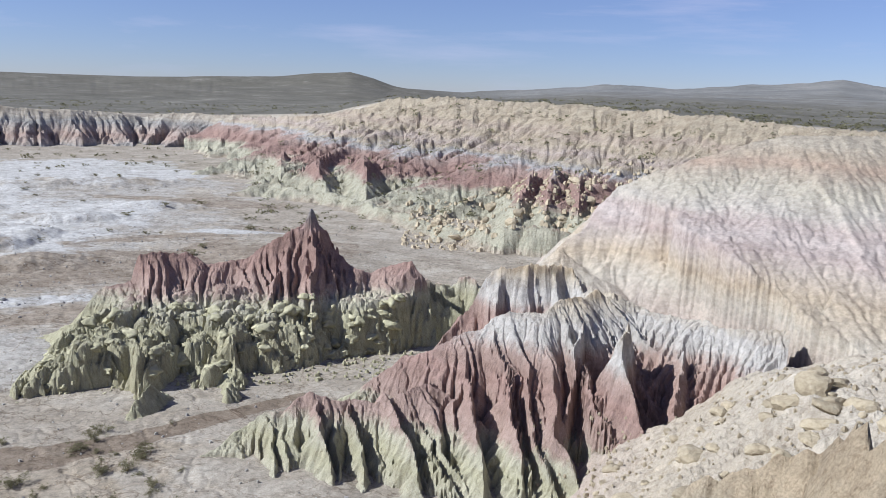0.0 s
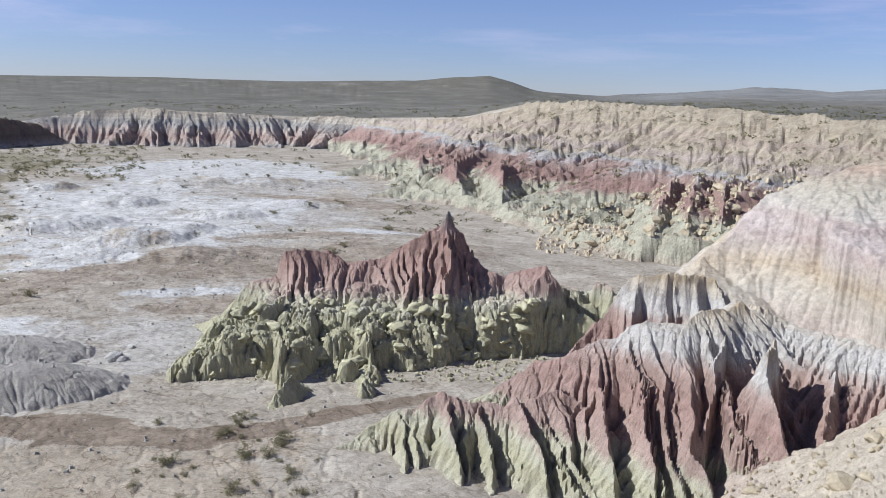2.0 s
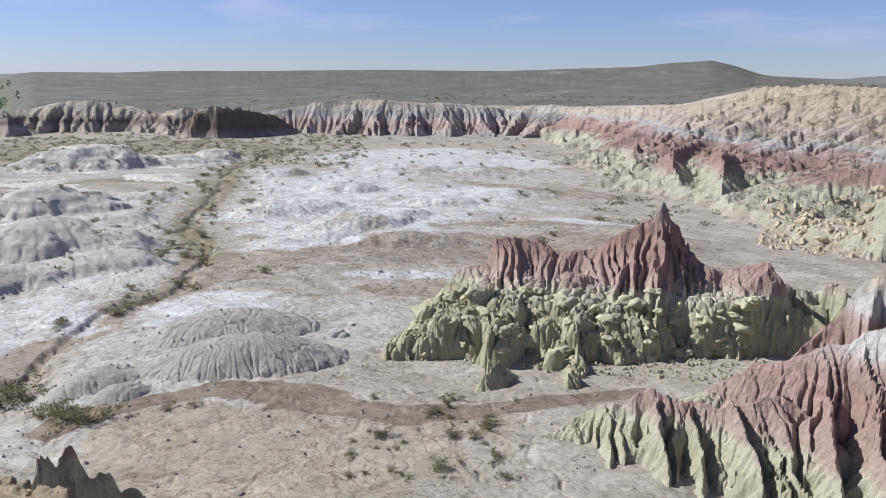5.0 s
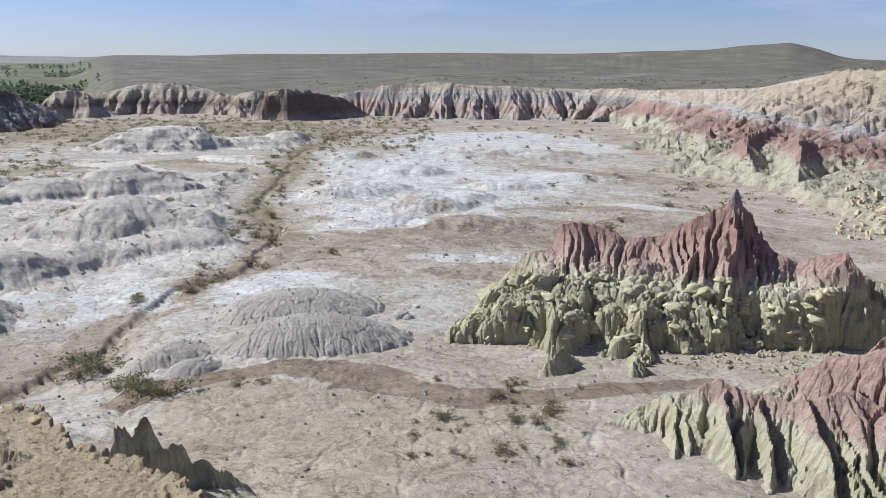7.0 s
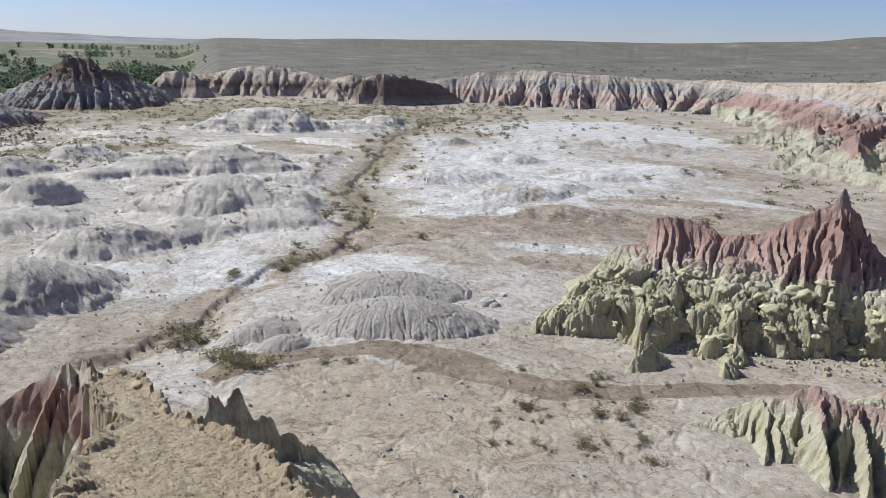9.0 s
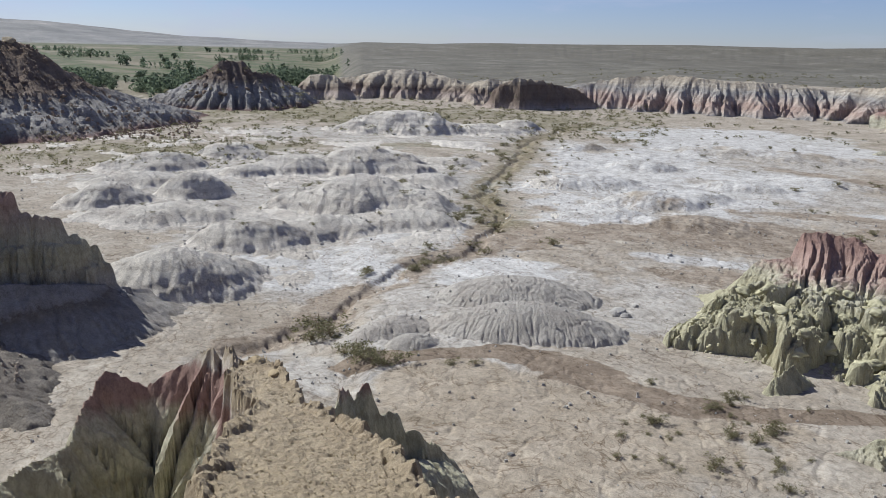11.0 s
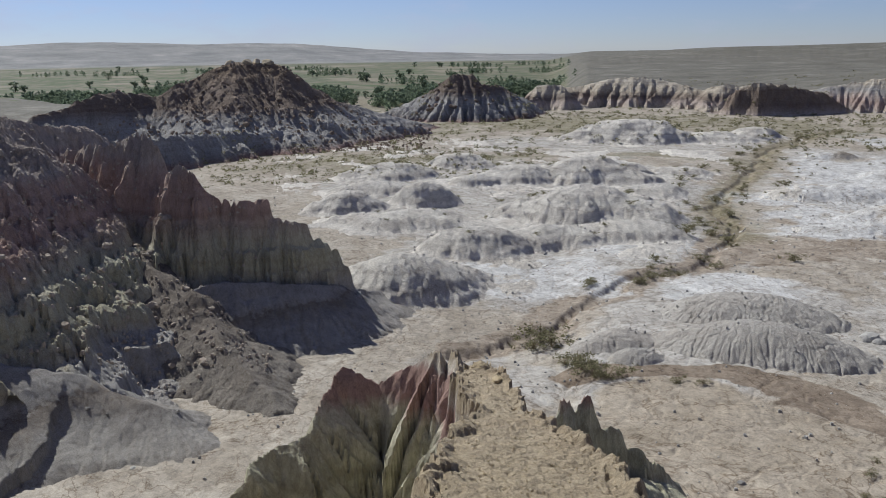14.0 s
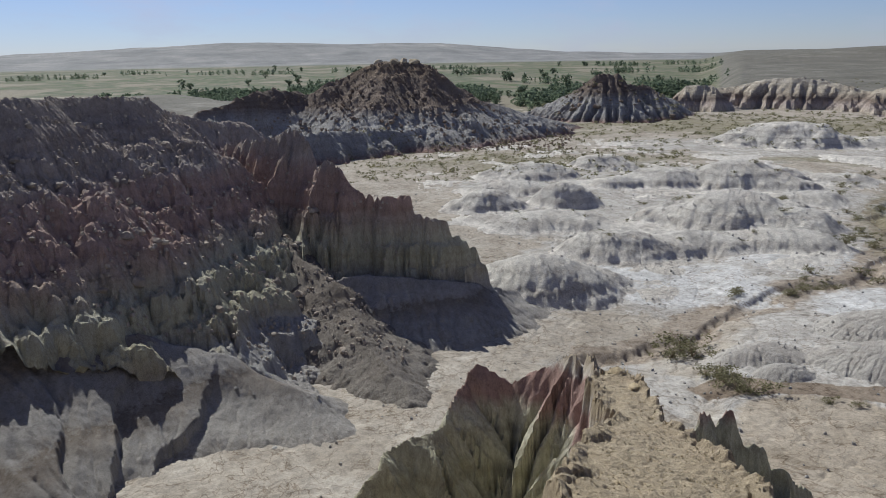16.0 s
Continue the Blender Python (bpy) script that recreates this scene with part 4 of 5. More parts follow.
    col = mixc(t, ramp(t, crumb, [(0.31, 0.6), (0.345, 0.0), (0.655, 0.0), (0.69, 0.4)]), col, mixc(t, 1.0, col, ramp(t, crumb, [(0.45, (0.5, 0.46, 0.43)), (0.55, (1.4, 1.38, 1.35))]), "MULTIPLY"))
    # thin dark branching lines: cracks, and runnels with their shade put into the colour
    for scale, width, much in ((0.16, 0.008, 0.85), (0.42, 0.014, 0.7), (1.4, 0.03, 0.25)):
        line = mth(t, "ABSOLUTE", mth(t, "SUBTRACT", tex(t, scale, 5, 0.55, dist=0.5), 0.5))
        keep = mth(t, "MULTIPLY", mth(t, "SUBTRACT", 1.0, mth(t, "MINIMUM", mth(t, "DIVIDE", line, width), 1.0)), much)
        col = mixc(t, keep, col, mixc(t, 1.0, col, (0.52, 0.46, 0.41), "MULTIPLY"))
    # darker beds along the slopes of the far mesa
    beds = mth(t, "MULTIPLY", at("beds"), ramp(t, tex(t, 1.0, 4, 0.7, (0.004, 0.004, 0.5)), [(0.42, 0.0), (0.5, 0.75), (0.58, 0.0)]))
    col = mixc(t, beds, col, (0.12, 0.11, 0.09))
    # silt traces and shade of the rain-cut rills, both painted as darker colour
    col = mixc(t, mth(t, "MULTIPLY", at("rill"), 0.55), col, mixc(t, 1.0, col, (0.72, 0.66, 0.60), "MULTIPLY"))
    t.links.new(col, b.inputs["Base Color"])
    bump(t, b, mth(t, "ADD", tex(t, 1.2, 8, 0.7), mth(t, "MULTIPLY", tex(t, 7, 4, 0.7), 0.6)), 0.7, 0.12)
    return m


def cover(x, y):
    """What lies on the ground: how much of each kind, 0 to 1. hills: distance haze greyed into the colour."""
    d = np.hypot(x, y)
    b = np.degrees(np.arctan2(x, y))
    n = fbm(x / 16, y / 16, 5, 91, 0.6)
    fine = fbm(x / 4, y / 4, 4, 93, 0.6)
    streaks = fbm(b / 5, d / 2.4, 4, 95, 0.6)

    def patch(b0, d0, rb, rd, ragged=0.5):
        """A ragged oval about a bearing and distance; 0.5 at its edge."""
        r = np.hypot((b - b0) / rb, (d - d0) / rd)
        return np.clip(1.5 - r + ragged * n + 0.18 * fine, 0, 1)

    def stream(rows, ragged=0.5):
        """A strip along bearing, distance, half-width rows; 0.5 at its edge."""
        cd, _, _, wide, _ = crest(x, y, [(*pl(q[0], q[1]), q[2], 1, 1) for q in rows])
        return np.clip(1.5 - cd / wide + ragged * n + 0.25 * fine + 0.8 * ragged * streaks, 0, 1)
    salt = np.maximum.reduce([patch(-32, 214, 7.8, 32, 0.3), patch(-26.5, 205, 4, 14, 0.3), patch(-36.5, 128, 9.0, 19), patch(-38, 160, 6.5, 24), patch(-29.5, 146, 4, 14), patch(-47.2, 76.5, 4.2, 5.5, 0.3), patch(-41, 105, 5, 5) * 0.8,
                              0.85 * patch(-62, 80, 8, 7), 0.8 * patch(-53.5, 93, 4, 8), patch(-21, 122, 5, 3) * 0.75, patch(-34, 87, 5, 2.5) * 0.7])
    clay = np.maximum.reduce([patch(-60, 112, 15, 55), patch(-50, 66, 10, 16), patch(-55, 200, 9, 22), patch(-34, 150, 14, 66, 0.4) * 0.85, patch(-66, 84, 9, 14), patch(-34, 70, 5, 9) * 0.9])
    silt = np.maximum.reduce([0.9 * stream([(-49.5, 91, 2.5), (-45, 92, 6), (-40, 97, 8), (-34, 99, 8), (-28, 101, 9), (-22, 104, 8), (-15, 108, 5)]), 0.75 * stream([(-34, 80, 3), (-29, 82, 4), (-24, 84, 5)], 0.8),
                              0.7 * stream([(-44, 112, 2), (-36, 113, 2.5), (-26, 118, 4), (-16, 126, 6)], 0.7), 0.6 * stream([(-30, 168, 3), (-24, 160, 6), (-18, 148, 6)], 0.8)])
    wash = stream([(-57, 53.6, 1.6), (-51, 54.2, 0.9), (-46.5, 54.4, 1.2), (-43.5, 53.2, 2.0), (-40.5, 52.0, 2.3), (-37, 49.8, 2.0), (-33.5, 48.6, 1.6), (-28, 49.3, 1.0), (-23, 51.5, 1.0), (-16, 56, 0.8)], 0.25)
    mud = np.maximum.reduce([0.85 * patch(-44, 43, 17, 8.5, 0.15), patch(-50.5, 49.5, 4.6, 3.4, 0.3), 0.9 * patch(-46.3, 45.5, 1.6, 4.5, 0.4), 0.8 * stream([(-33, 46, 1.6), (-29, 46.5, 1.6), (-25, 47.5, 1.5)], 0.7), 0.75 * patch(-41, 42, 6, 5, 0.7)])
    cd, *_ = crest(x, y, [(px, py, 0, 1, 1) for px, py in CHANNEL])
    wide = np.interp(d, [30, 45, 58, 64, 80, 95, 120, 260], [0.8, 0.9, 1.8, 3.4, 2.6, 3.2, 2.2, 2.5])
    silt = np.maximum(silt, np.clip(1.5 - cd / wide + 0.4 * n + 0.3 * fine, 0, 1))
    scrub = np.maximum(0.62 * np.exp(-(cd / 6) ** 2) * step(84, 100, d), 0.66 * patch(-55, 250, 20, 42))
    scrub = np.maximum.reduce([scrub, 0.62 * patch(-72, 165, 11, 20), 0.45 * patch(-23, 228, 9, 30), 0.62 * stream([(-66, 172, 5), (-58, 176, 7), (-52, 178, 5), (-46, 168, 5)])])
    bb = [-60, -48, -40, -36, -26, -21, -17, -14, -10, -6, 2, 9, 16, 22, 34, 60]
    rc = np.interp(b, bb, [360, 335, 330, 318, 318, 310, 285, 262, 232, 216, 190, 165, 150, 140, 90, 20])
    steppe = np.maximum(step(0, 25, d - rc), step(44, 60, b)) * step(-62, -58, b)
    west = (1 - step(-60, -57, b)) * step(300, 360, d)
    field = west * step(480, 520, d + 60 * n) * (1 - step(2900, 3300, d))
    steppe = np.maximum(steppe, west * np.maximum(1 - step(470, 520, d), step(2900, 3300, d)))
    keep = 1 - np.maximum(steppe, west)
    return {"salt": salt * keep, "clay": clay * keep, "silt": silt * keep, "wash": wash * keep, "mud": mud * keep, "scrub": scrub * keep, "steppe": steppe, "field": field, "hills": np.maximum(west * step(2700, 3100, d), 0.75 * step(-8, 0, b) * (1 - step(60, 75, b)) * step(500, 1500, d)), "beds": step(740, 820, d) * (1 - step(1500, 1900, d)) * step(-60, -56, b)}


rs = [0.05]
while rs[-1] < 4950:
    r = rs[-1]
    rs.append(r + (1.0 if r < 34 else 0.0045 * r if r < 100 else 0.006 * r if r < 200 else 0.013 * r if r < 1500 else 0.03 * r))
rs = np.array(rs)
FINE0, FINE1 = -78.0, -21.0
bs = np.radians(np.concatenate([np.arange(-114, FINE0, 0.4), np.arange(FINE0, FINE1, 0.1), np.arange(FINE1, 32, 0.4), np.arange(32, 246, 2.0)]))
gx, gy = np.sin(bs)[None, :] * rs[:, None], np.cos(bs)[None, :] * rs[:, None]
gz = bare_floor(gx, gy)
# rain on the basin floor
i0, i1, j0 = int(np.searchsorted(rs, 34.5)), int(np.searchsorted(rs, 198)), int(round((FINE0 + 114) / 0.4))
j1 = j0 + int(round((FINE1 - FINE0) / 0.1))
near = rs[i0:i1, None]
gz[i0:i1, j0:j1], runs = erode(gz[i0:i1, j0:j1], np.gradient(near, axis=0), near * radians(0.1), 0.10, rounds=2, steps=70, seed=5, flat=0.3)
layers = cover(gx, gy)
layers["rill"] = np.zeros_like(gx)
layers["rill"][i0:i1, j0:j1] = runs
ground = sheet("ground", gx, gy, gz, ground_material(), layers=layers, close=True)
tagged(ground, "pale cracked clay basin floor with salt crust and silt", "ground", kind="structure")

# ---- the landforms ----
red_clay = strata("red_ridge_clay", [(0, GREEN), (3.2, GREEN), (4.2, GREEN2), (5.0, RED2), (6.5, RED), (8.5, MAROON), (9.5, RED), (11.0, DUSK), (12, WHITE)], -1, 13, 0.7)
front_clay = strata("front_ridge_clay", [(0, GREEN2), (0.9, GREEN), (1.7, GREEN2), (2.3, RED2), (4.6, RED), (6.0, RED2), (6.8, WHITE), (7.6, WHITE), (8.3, CREAM), (9.2, OCHRE), (12, PINK)], -1, 14, 0.6, dip=(0.05, 0))
hill_clay = strata("striped_hill_clay", [(2, RED2), (5.0, PINK), (7.5, CREAM), (9.0, (0.58, 0.48, 0.36)), (10.3, (0.58, 0.50, 0.43)), (11.2, (0.56, 0.465, 0.425)), (12.0, (0.61, 0.53, 0.49)), (12.8, (0.57, 0.48, 0.44)), (13.6, (0.59, 0.54, 0.475)), (14.8, (0.58, 0.53, 0.435)), (15.8, (0.54, 0.475, 0.385)), (16.8, (0.53, 0.41, 0.32)), (17.6, (0.51, 0.43, 0.335)), (18.4, (0.50, 0.44, 0.355)), (20, (0.47, 0.41, 0.32))], 0, 21, 1.0, pebble=14.0, streak=0.3, worn=0.9, beds=0.08, drip=0.9)
wall_clay = strata("east_wall_clay", [(0, TAN), (1.0, GREEN2), (3.4, GREEN2), (4.6, RED), (6.4, RED), (7.8, RED2), (8.8, BLUEGREY), (9.6, (0.53, 0.455, 0.35)), (10.8, PINK), (12.5, (0.54, 0.46, 0.345)), (14, (0.55, 0.455, 0.37)), (15.5, (0.54, 0.46, 0.345)), (20, (0.5, 0.43, 0.325))], -1, 21, 2.2, pebble=2.5)
cliff_clay = strata("far_cliff_clay", [(0, GREY), (1.0, PINK), (3.0, RED2), (5, PINK), (7.0, GREY), (9, CREAM), (12, TAN)], -1, 14, 1.8, pebble=2.0)
hill_brown = strata("shaded_hill_clay", [(0, PINK), (3, BROWN), (8, BROWN), (10, TAN), (12, TAN)], -1, 14, 1.0, pebble=2.0)
buff = strata("buff_hill_clay", [(0, TAN), (2, PINK), (4, BROWN), (6, TAN), (10, CREAM), (12, TAN)], -1, 14, 1.2, pebble=2.0)
butte_rock = strata("butte_clay", [(0, MAROON), (1.2, DUSK), (2.5, GREY), (5.5, GREY), (7.0, DUSK), (9, BROWN), (14, BROWN), (19, (0.26, 0.19, 0.13)), (21, TAN)], -1, 23, 1.4, pebble=2.0)
west_clay = strata("west_cliff_clay", [(0, (0.437, 0.420, 0.395)), (2.6, (0.420, 0.403, 0.378)), (3.5, (0.462, 0.428, 0.336)), (5.0, (0.479, 0.454, 0.328)), (6.5, (0.504, 0.483, 0.378)), (7.6, (0.470, 0.412, 0.336)), (9.2, (0.454, 0.328, 0.277)), (12.2, (0.470, 0.344, 0.290)), (13.6, (0.437, 0.382, 0.336)), (15.5, (0.420, 0.353, 0.302)), (20, (0.403, 0.340, 0.281))], -1, 21, 1.4)
talus = strata("talus_rubble", [(0, (0.292, 0.264, 0.230)), (3, (0.256, 0.223, 0.190)), (8, (0.234, 0.201, 0.172)), (10, DUSK)], -1, 14, 1.0, pebble=5.0)
grey_clay = strata("grey_clay", [(0, (0.40, 0.375, 0.34)), (1.2, (0.36, 0.34, 0.315)), (2.2, (0.25, 0.215, 0.18)), (2.6, (0.37, 0.35, 0.325)), (4.2, (0.34, 0.32, 0.30)), (4.8, (0.24, 0.205, 0.175)), (5.4, (0.37, 0.35, 0.325)), (8, DUSK), (12, GREEN)], -1, 14, 1.2)
outcrop_clay = strata("outcrop_clay", [(4, GREY), (6, GREEN2), (9, GREEN), (11.2, GREEN2), (11.9, RED), (13.4, MAROON), (13.7, (0.62, 0.56, 0.48)), (14.3, (0.50, 0.415, 0.295)), (15.5, (0.46, 0.375, 0.25)), (18, (0.50, 0.42, 0.31))], 3, 24, 0.45, pebble=24.0, dip=(-0.132, 0.07), relief=1.0, worn=0.9)
slope_clay = strata("boulder_slope_clay", [(0, PINK), (5, TAN), (10, CREAM), (13.5, TAN), (14.6, (0.62, 0.57, 0.47)), (15.4, (0.60, 0.43, 0.33)), (16.0, (0.62, 0.56, 0.44)), (17, (0.58, 0.47, 0.33)), (19, OCHRE), (21, TAN)], -1, 22, 0.8, pebble=16.0)

DEPTH = {"talus_fan": 0.4, "clay_fan": 0.5, "striped_hill": 0.3, "boulder_slope": 0.5, "clay_slope": 0.3, "clay_domes": 0.4, "outcrop": 0.5, "clay_mounds": 0.22, "salt_mounds": 0.35, "capped_butte": 0.5, "west_cliff": 0.8, "east_wall": 0.6, "red_ridge": 0.6, "front_ridge": 0.9}
mound_clay = strata("mound_clay", [(-1, (0.665, 0.621, 0.554)), (0.3, (0.760, 0.715, 0.642)), (1.0, (0.547, 0.508, 0.455)), (1.3, (0.713, 0.675, 0.607)), (2.0, (0.737, 0.698, 0.630)), (2.2, (0.570, 0.532, 0.478)), (2.6, (0.713, 0.675, 0.607)), (3.4, (0.653, 0.615, 0.554)), (5, (0.737, 0.692, 0.624))], -2, 7, 0.5, pebble=5.0, streak=0.8, worn=0.75)
dome_clay = strata("dome_clay", [(-1, (0.62, 0.575, 0.515)), (0.4, (0.54, 0.505, 0.455)), (2.5, (0.49, 0.46, 0.415))], -2, 5, 0.6, pebble=9.0, streak=0.3, worn=0.6, beds=0.1)

LANDFORMS = [
    ("clay_domes", floor_height, dome_clay, (-60, -36, 0.055, 50, 76, 0.07, 0.0), "smooth rilled grey clay domes on the flat", "clay mound"),
    ("clay_mounds", floor_height, mound_clay, (-80, -43, 0.10, 64, 222, 0.15, 0.0015), "low grey clay mounds with ledges and rills", "clay mound"),
    ("salt_mounds", floor_height, ground.data.materials[0], (-46, -19, 0.13, 92, 192, 0.26, 0.002), "white salt-crusted clay swells", "clay mound"),
    ("red_ridge", red_ridge_height, red_clay, (-37, 2, 0.06, 50, 82, 0.08, 0.0), "dark red clay fin with a thin spire over green knobs", "rock ridge"),
    ("front_ridge", front_ridge_height, front_clay, (-25, 18, 0.065, 37, 66, 0.07, 0.0), "fluted red, white and green clay ridge", "rock ridge"),
    ("striped_hill", striped_hill_height, hill_clay, (-1, 36, 0.085, 36, 105, 0.16, 0.0), "broad banded hill of cream, pink and ochre clay", "hill"),
    ("boulder_slope", boulder_slope_height, slope_clay, (-2, 60, 0.16, 4, 58, 0.14, 0.0), "rubble-strewn tan slope below the lookout", "slope"),
    ("outcrop", outcrop_height, outcrop_clay, (-96, -44, 0.11, 5, 44, 0.07, 0.0), "yellow-crusted spur with red and green fluted flanks", "rock outcrop"),
    ("west_cliff", west_cliff_height, west_clay, (-114, -69, 0.085, 50, 100, 0.14, 0.0), "shaded brown and red badland cliff with a crag", "cliff"),
    ("clay_fan", clay_fan_height, grey_clay, (-90, -69, 0.08, 54, 78, 0.10, 0.0), "smooth grey clay fan at the foot of the shaded prow", "slope"),
    ("talus_fan", talus_fan_height, talus, (-98, -76, 0.13, 44, 82, 0.14, 0.0), "brown rubble fan below the shaded cliff", "talus"),
    ("clay_slope", clay_slope_height, grey_clay, (-114, -82, 0.09, 26, 68, 0.11, 0.0), "smooth rilled grey clay swells", "slope"),
    ("east_wall", east_wall_height, wall_clay, (-24, 32, 0.11, 104, 300, 0.32, 0.004), "long banded badland wall, green, red, white and tan", "cliff"),
    ("far_cliffs", far_cliffs_height, cliff_clay, (-44, -17, 0.10, 255, 345, 0.45, 0.0), "fluted mauve and cream clay cliffs", "cliff"),
    ("shaded_hill", shaded_hill_height, hill_brown, (-50, -39, 0.12, 265, 325, 0.45, 0.0), "lone brown hill with a steep face in shade", "hill"),
    ("west_hills", west_hills_height, buff, (-63, -44, 0.12, 290, 375, 0.6, 0.0), "low buff and brown eroded hills", "hill"),
    ("capped_butte", capped_butte_height, butte_rock, (-100, -64, 0.13, 130, 262, 0.5, 0.0), "dark brown rubble butte above grey and purple clay", "butte"),
    ("dark_butte", dark_butte_height, butte_rock, (-73, -58, 0.12, 245, 305, 0.45, 0.0), "dark pointed butte with grey clay foot", "butte"),
]
ROUGH = {"outcrop": 0.5, "clay_fan": 0.25, "west_cliff": 0.7, "talus_fan": 0.5, "east_wall": 0.45, "striped_hill": 0.5, "capped_butte": 0.5, "salt_mounds": 0.3, "clay_slope": 0.3, "clay_domes": 0.3, "clay_mounds": 0.35, "far_cliffs": 0.5, "west_hills": 0.5, "dark_butte": 0.6}
SMOOTH = ("talus_fan", "clay_fan", "clay_domes", "clay_mounds", "salt_mounds", "clay_slope", "striped_hill")
for name, height, material, spec, label, category in LANDFORMS:
    b0, b1, db, d0, d1, dd, grow = spec
    xc, yc = grid(b0, b1, db * 2, d0, d1, dd * 2, grow * 2)
    z = finer(height(xc, yc))
    x, y = finer(xc), finer(yc)
    dist = np.hypot(x, y)
    cell = np.gradient(dist[:, 0])[:, None]
    z = z + ROUGH.get(name, 0.9) * cell * fbm(x / (4.5 * cell), y / (4.5 * cell), 3, 70, 0.65)
    base = floor_height(x, y) if not name.endswith("mounds") and name != "clay_domes" else bare_floor(x, y)
    z, rill = erode(z, cell, dist[:, :1] * radians(db), cell * DEPTH.get(name, 1.5), rounds=3, steps=60, seed=len(name), flat=0.5, where=z > base - 0.3)
    if name.endswith(("mounds", "domes")):
        z = z - 0.07
    ob = sheet(name, x, y, z, material, layers=dict(cover(x, y), rill=rill) if name == "salt_mounds" else None, keep=(lumps(x, y) > 0.03) & ((dist > 77.5) | (np.degrees(np.arctan2(x, y)) < -60) | (name != "clay_mounds")) if name.endswith(("mounds", "domes")) else z > base - 0.12, smooth=name in SMOOTH)
    tagged(ob, label, category, kind="structure")


# ---- loose things: rocks, knobs, shrubs, trees ----
def rock_material(name, dark, mid, light, scale=2.5):
    m, t, b = nodes_of(name)
    col = ramp(t, tex(t, scale, 7, 0.75), [(0.3, dark), (0.52, mid), (0.75, light)])
    rnd = t.nodes.new("ShaderNodeObjectInfo").outputs["Random"]
    col = mixc(t, 1.0, col, ramp(t, rnd, [(0.0, (0.78, 0.77, 0.75)), (1.0, (1.18, 1.16, 1.12))]), "MULTIPLY")
    t.links.new(col, b.inputs["Base Color"])
    bump(t, b, tex(t, scale * 2.5, 8, 0.75), 0.7, 0.25)
    return m


TAN_ROCK = rock_material("tan_sandstone", (0.30, 0.245, 0.175), (0.46, 0.395, 0.29), (0.56, 0.50, 0.39))
DARK_ROCK = rock_material("dark_caprock", (0.13, 0.10, 0.08), (0.23, 0.18, 0.14), (0.33, 0.27, 0.21), 1.2)
BROWN_ROCK = rock_material("brown_rubble_rock", (0.25, 0.21, 0.18), (0.38, 0.33, 0.28), (0.48, 0.43, 0.37), 1.4)
GREEN_ROCK = rock_material("green_mudstone", (0.34, 0.325, 0.21), (0.48, 0.46, 0.32), (0.56, 0.54, 0.40), 1.4)
GREY_ROCK = rock_material("grey_claystone", (0.27, 0.26, 0.25), (0.39, 0.38, 0.365), (0.40, 0.39, 0.37), 1.6)
OCHRE_ROCK = rock_material("yellow_crust_rock", (0.33, 0.255, 0.16), (0.50, 0.41, 0.27), (0.60, 0.53, 0.40), 3.0)


def rock_mesh(name, seed, material, facets=9, lumpy=0.18, squash=0.75, smooth=False, sub=3):
    """A weathered boulder about 1 m across, its base at z = 0."""
    rng = random.Random(seed)
    bm = bmesh.new()
    bmesh.ops.create_icosphere(bm, subdivisions=sub, radius=0.5)
    planes = []
    for _ in range(facets):
        n = Vector((rng.gauss(0, 1), rng.gauss(0, 1), rng.gauss(0, 0.8))).normalized()
        planes.append((n, rng.uniform(0.30, 0.44)))
    shift = Vector((seed * 3.1, seed * 1.7, 0))
    sx, sy, sz = rng.uniform(0.85, 1.2), rng.uniform(0.7, 1.0), squash * rng.uniform(0.8, 1.15)
    for v in bm.verts:
        for n, o in planes:
            k = v.co.dot(n) - o
            if k > 0:
                v.co -= n * k
        v.co *= 1 + lumpy * noise.noise(v.co * 3.0 + shift) + 0.06 * noise.noise(v.co * 9 + shift)
        v.co = Vector((v.co.x * sx, v.co.y * sy, (v.co.z + 0.36) * sz))
    me = bpy.data.meshes.new(name)
    bm.to_mesh(me)
    bm.free()
    me.materials.append(material)
    if smooth:
        me.polygons.foreach_set("use_smooth", np.ones(len(me.polygons), bool))
    return me


def surface(x, y, heights):
    x, y = np.array(x, float), np.array(y, float)
    z = floor_height(x, y)
    for h in heights:
        z = np.maximum(z, h(x, y))
    return z


def scatter(name, meshes, spots, sizes, heights, label, category, group, seed, sink=0.25, tilt=12):
    """Separate copies on the ground, each turned at random. spots: bearing, distance rows."""
    rng = random.Random(seed)
    xy = [pl(b, d) for b, d in spots]
    zs = surface([p[0] for p in xy], [p[1] for p in xy], heights)
    for (x, y), z, size in zip(xy, zs, sizes):
        ob = new(name, rng.choice(meshes))
        ob.matrix_world = pose(x, y, float(z) - sink * size, rng.uniform(-tilt, tilt), rng.uniform(-tilt, tilt), rng.uniform(0, 360)) @ Matrix.Diagonal((size * rng.uniform(0.85, 1.2), size * rng.uniform(0.85, 1.15), size * rng.uniform(0.75, 1.1), 1))
        tagged(ob, label, category, group)


def spread(n, b0, b1, d0, d1, s0, s1, seed, skew=2.0):
    rng = random.Random(seed)
    return [(rng.uniform(b0, b1), math.sqrt(rng.uniform(d0 * d0, d1 * d1))) for _ in range(n)], [s0 + (s1 - s0) * rng.random() ** skew for _ in range(n)]


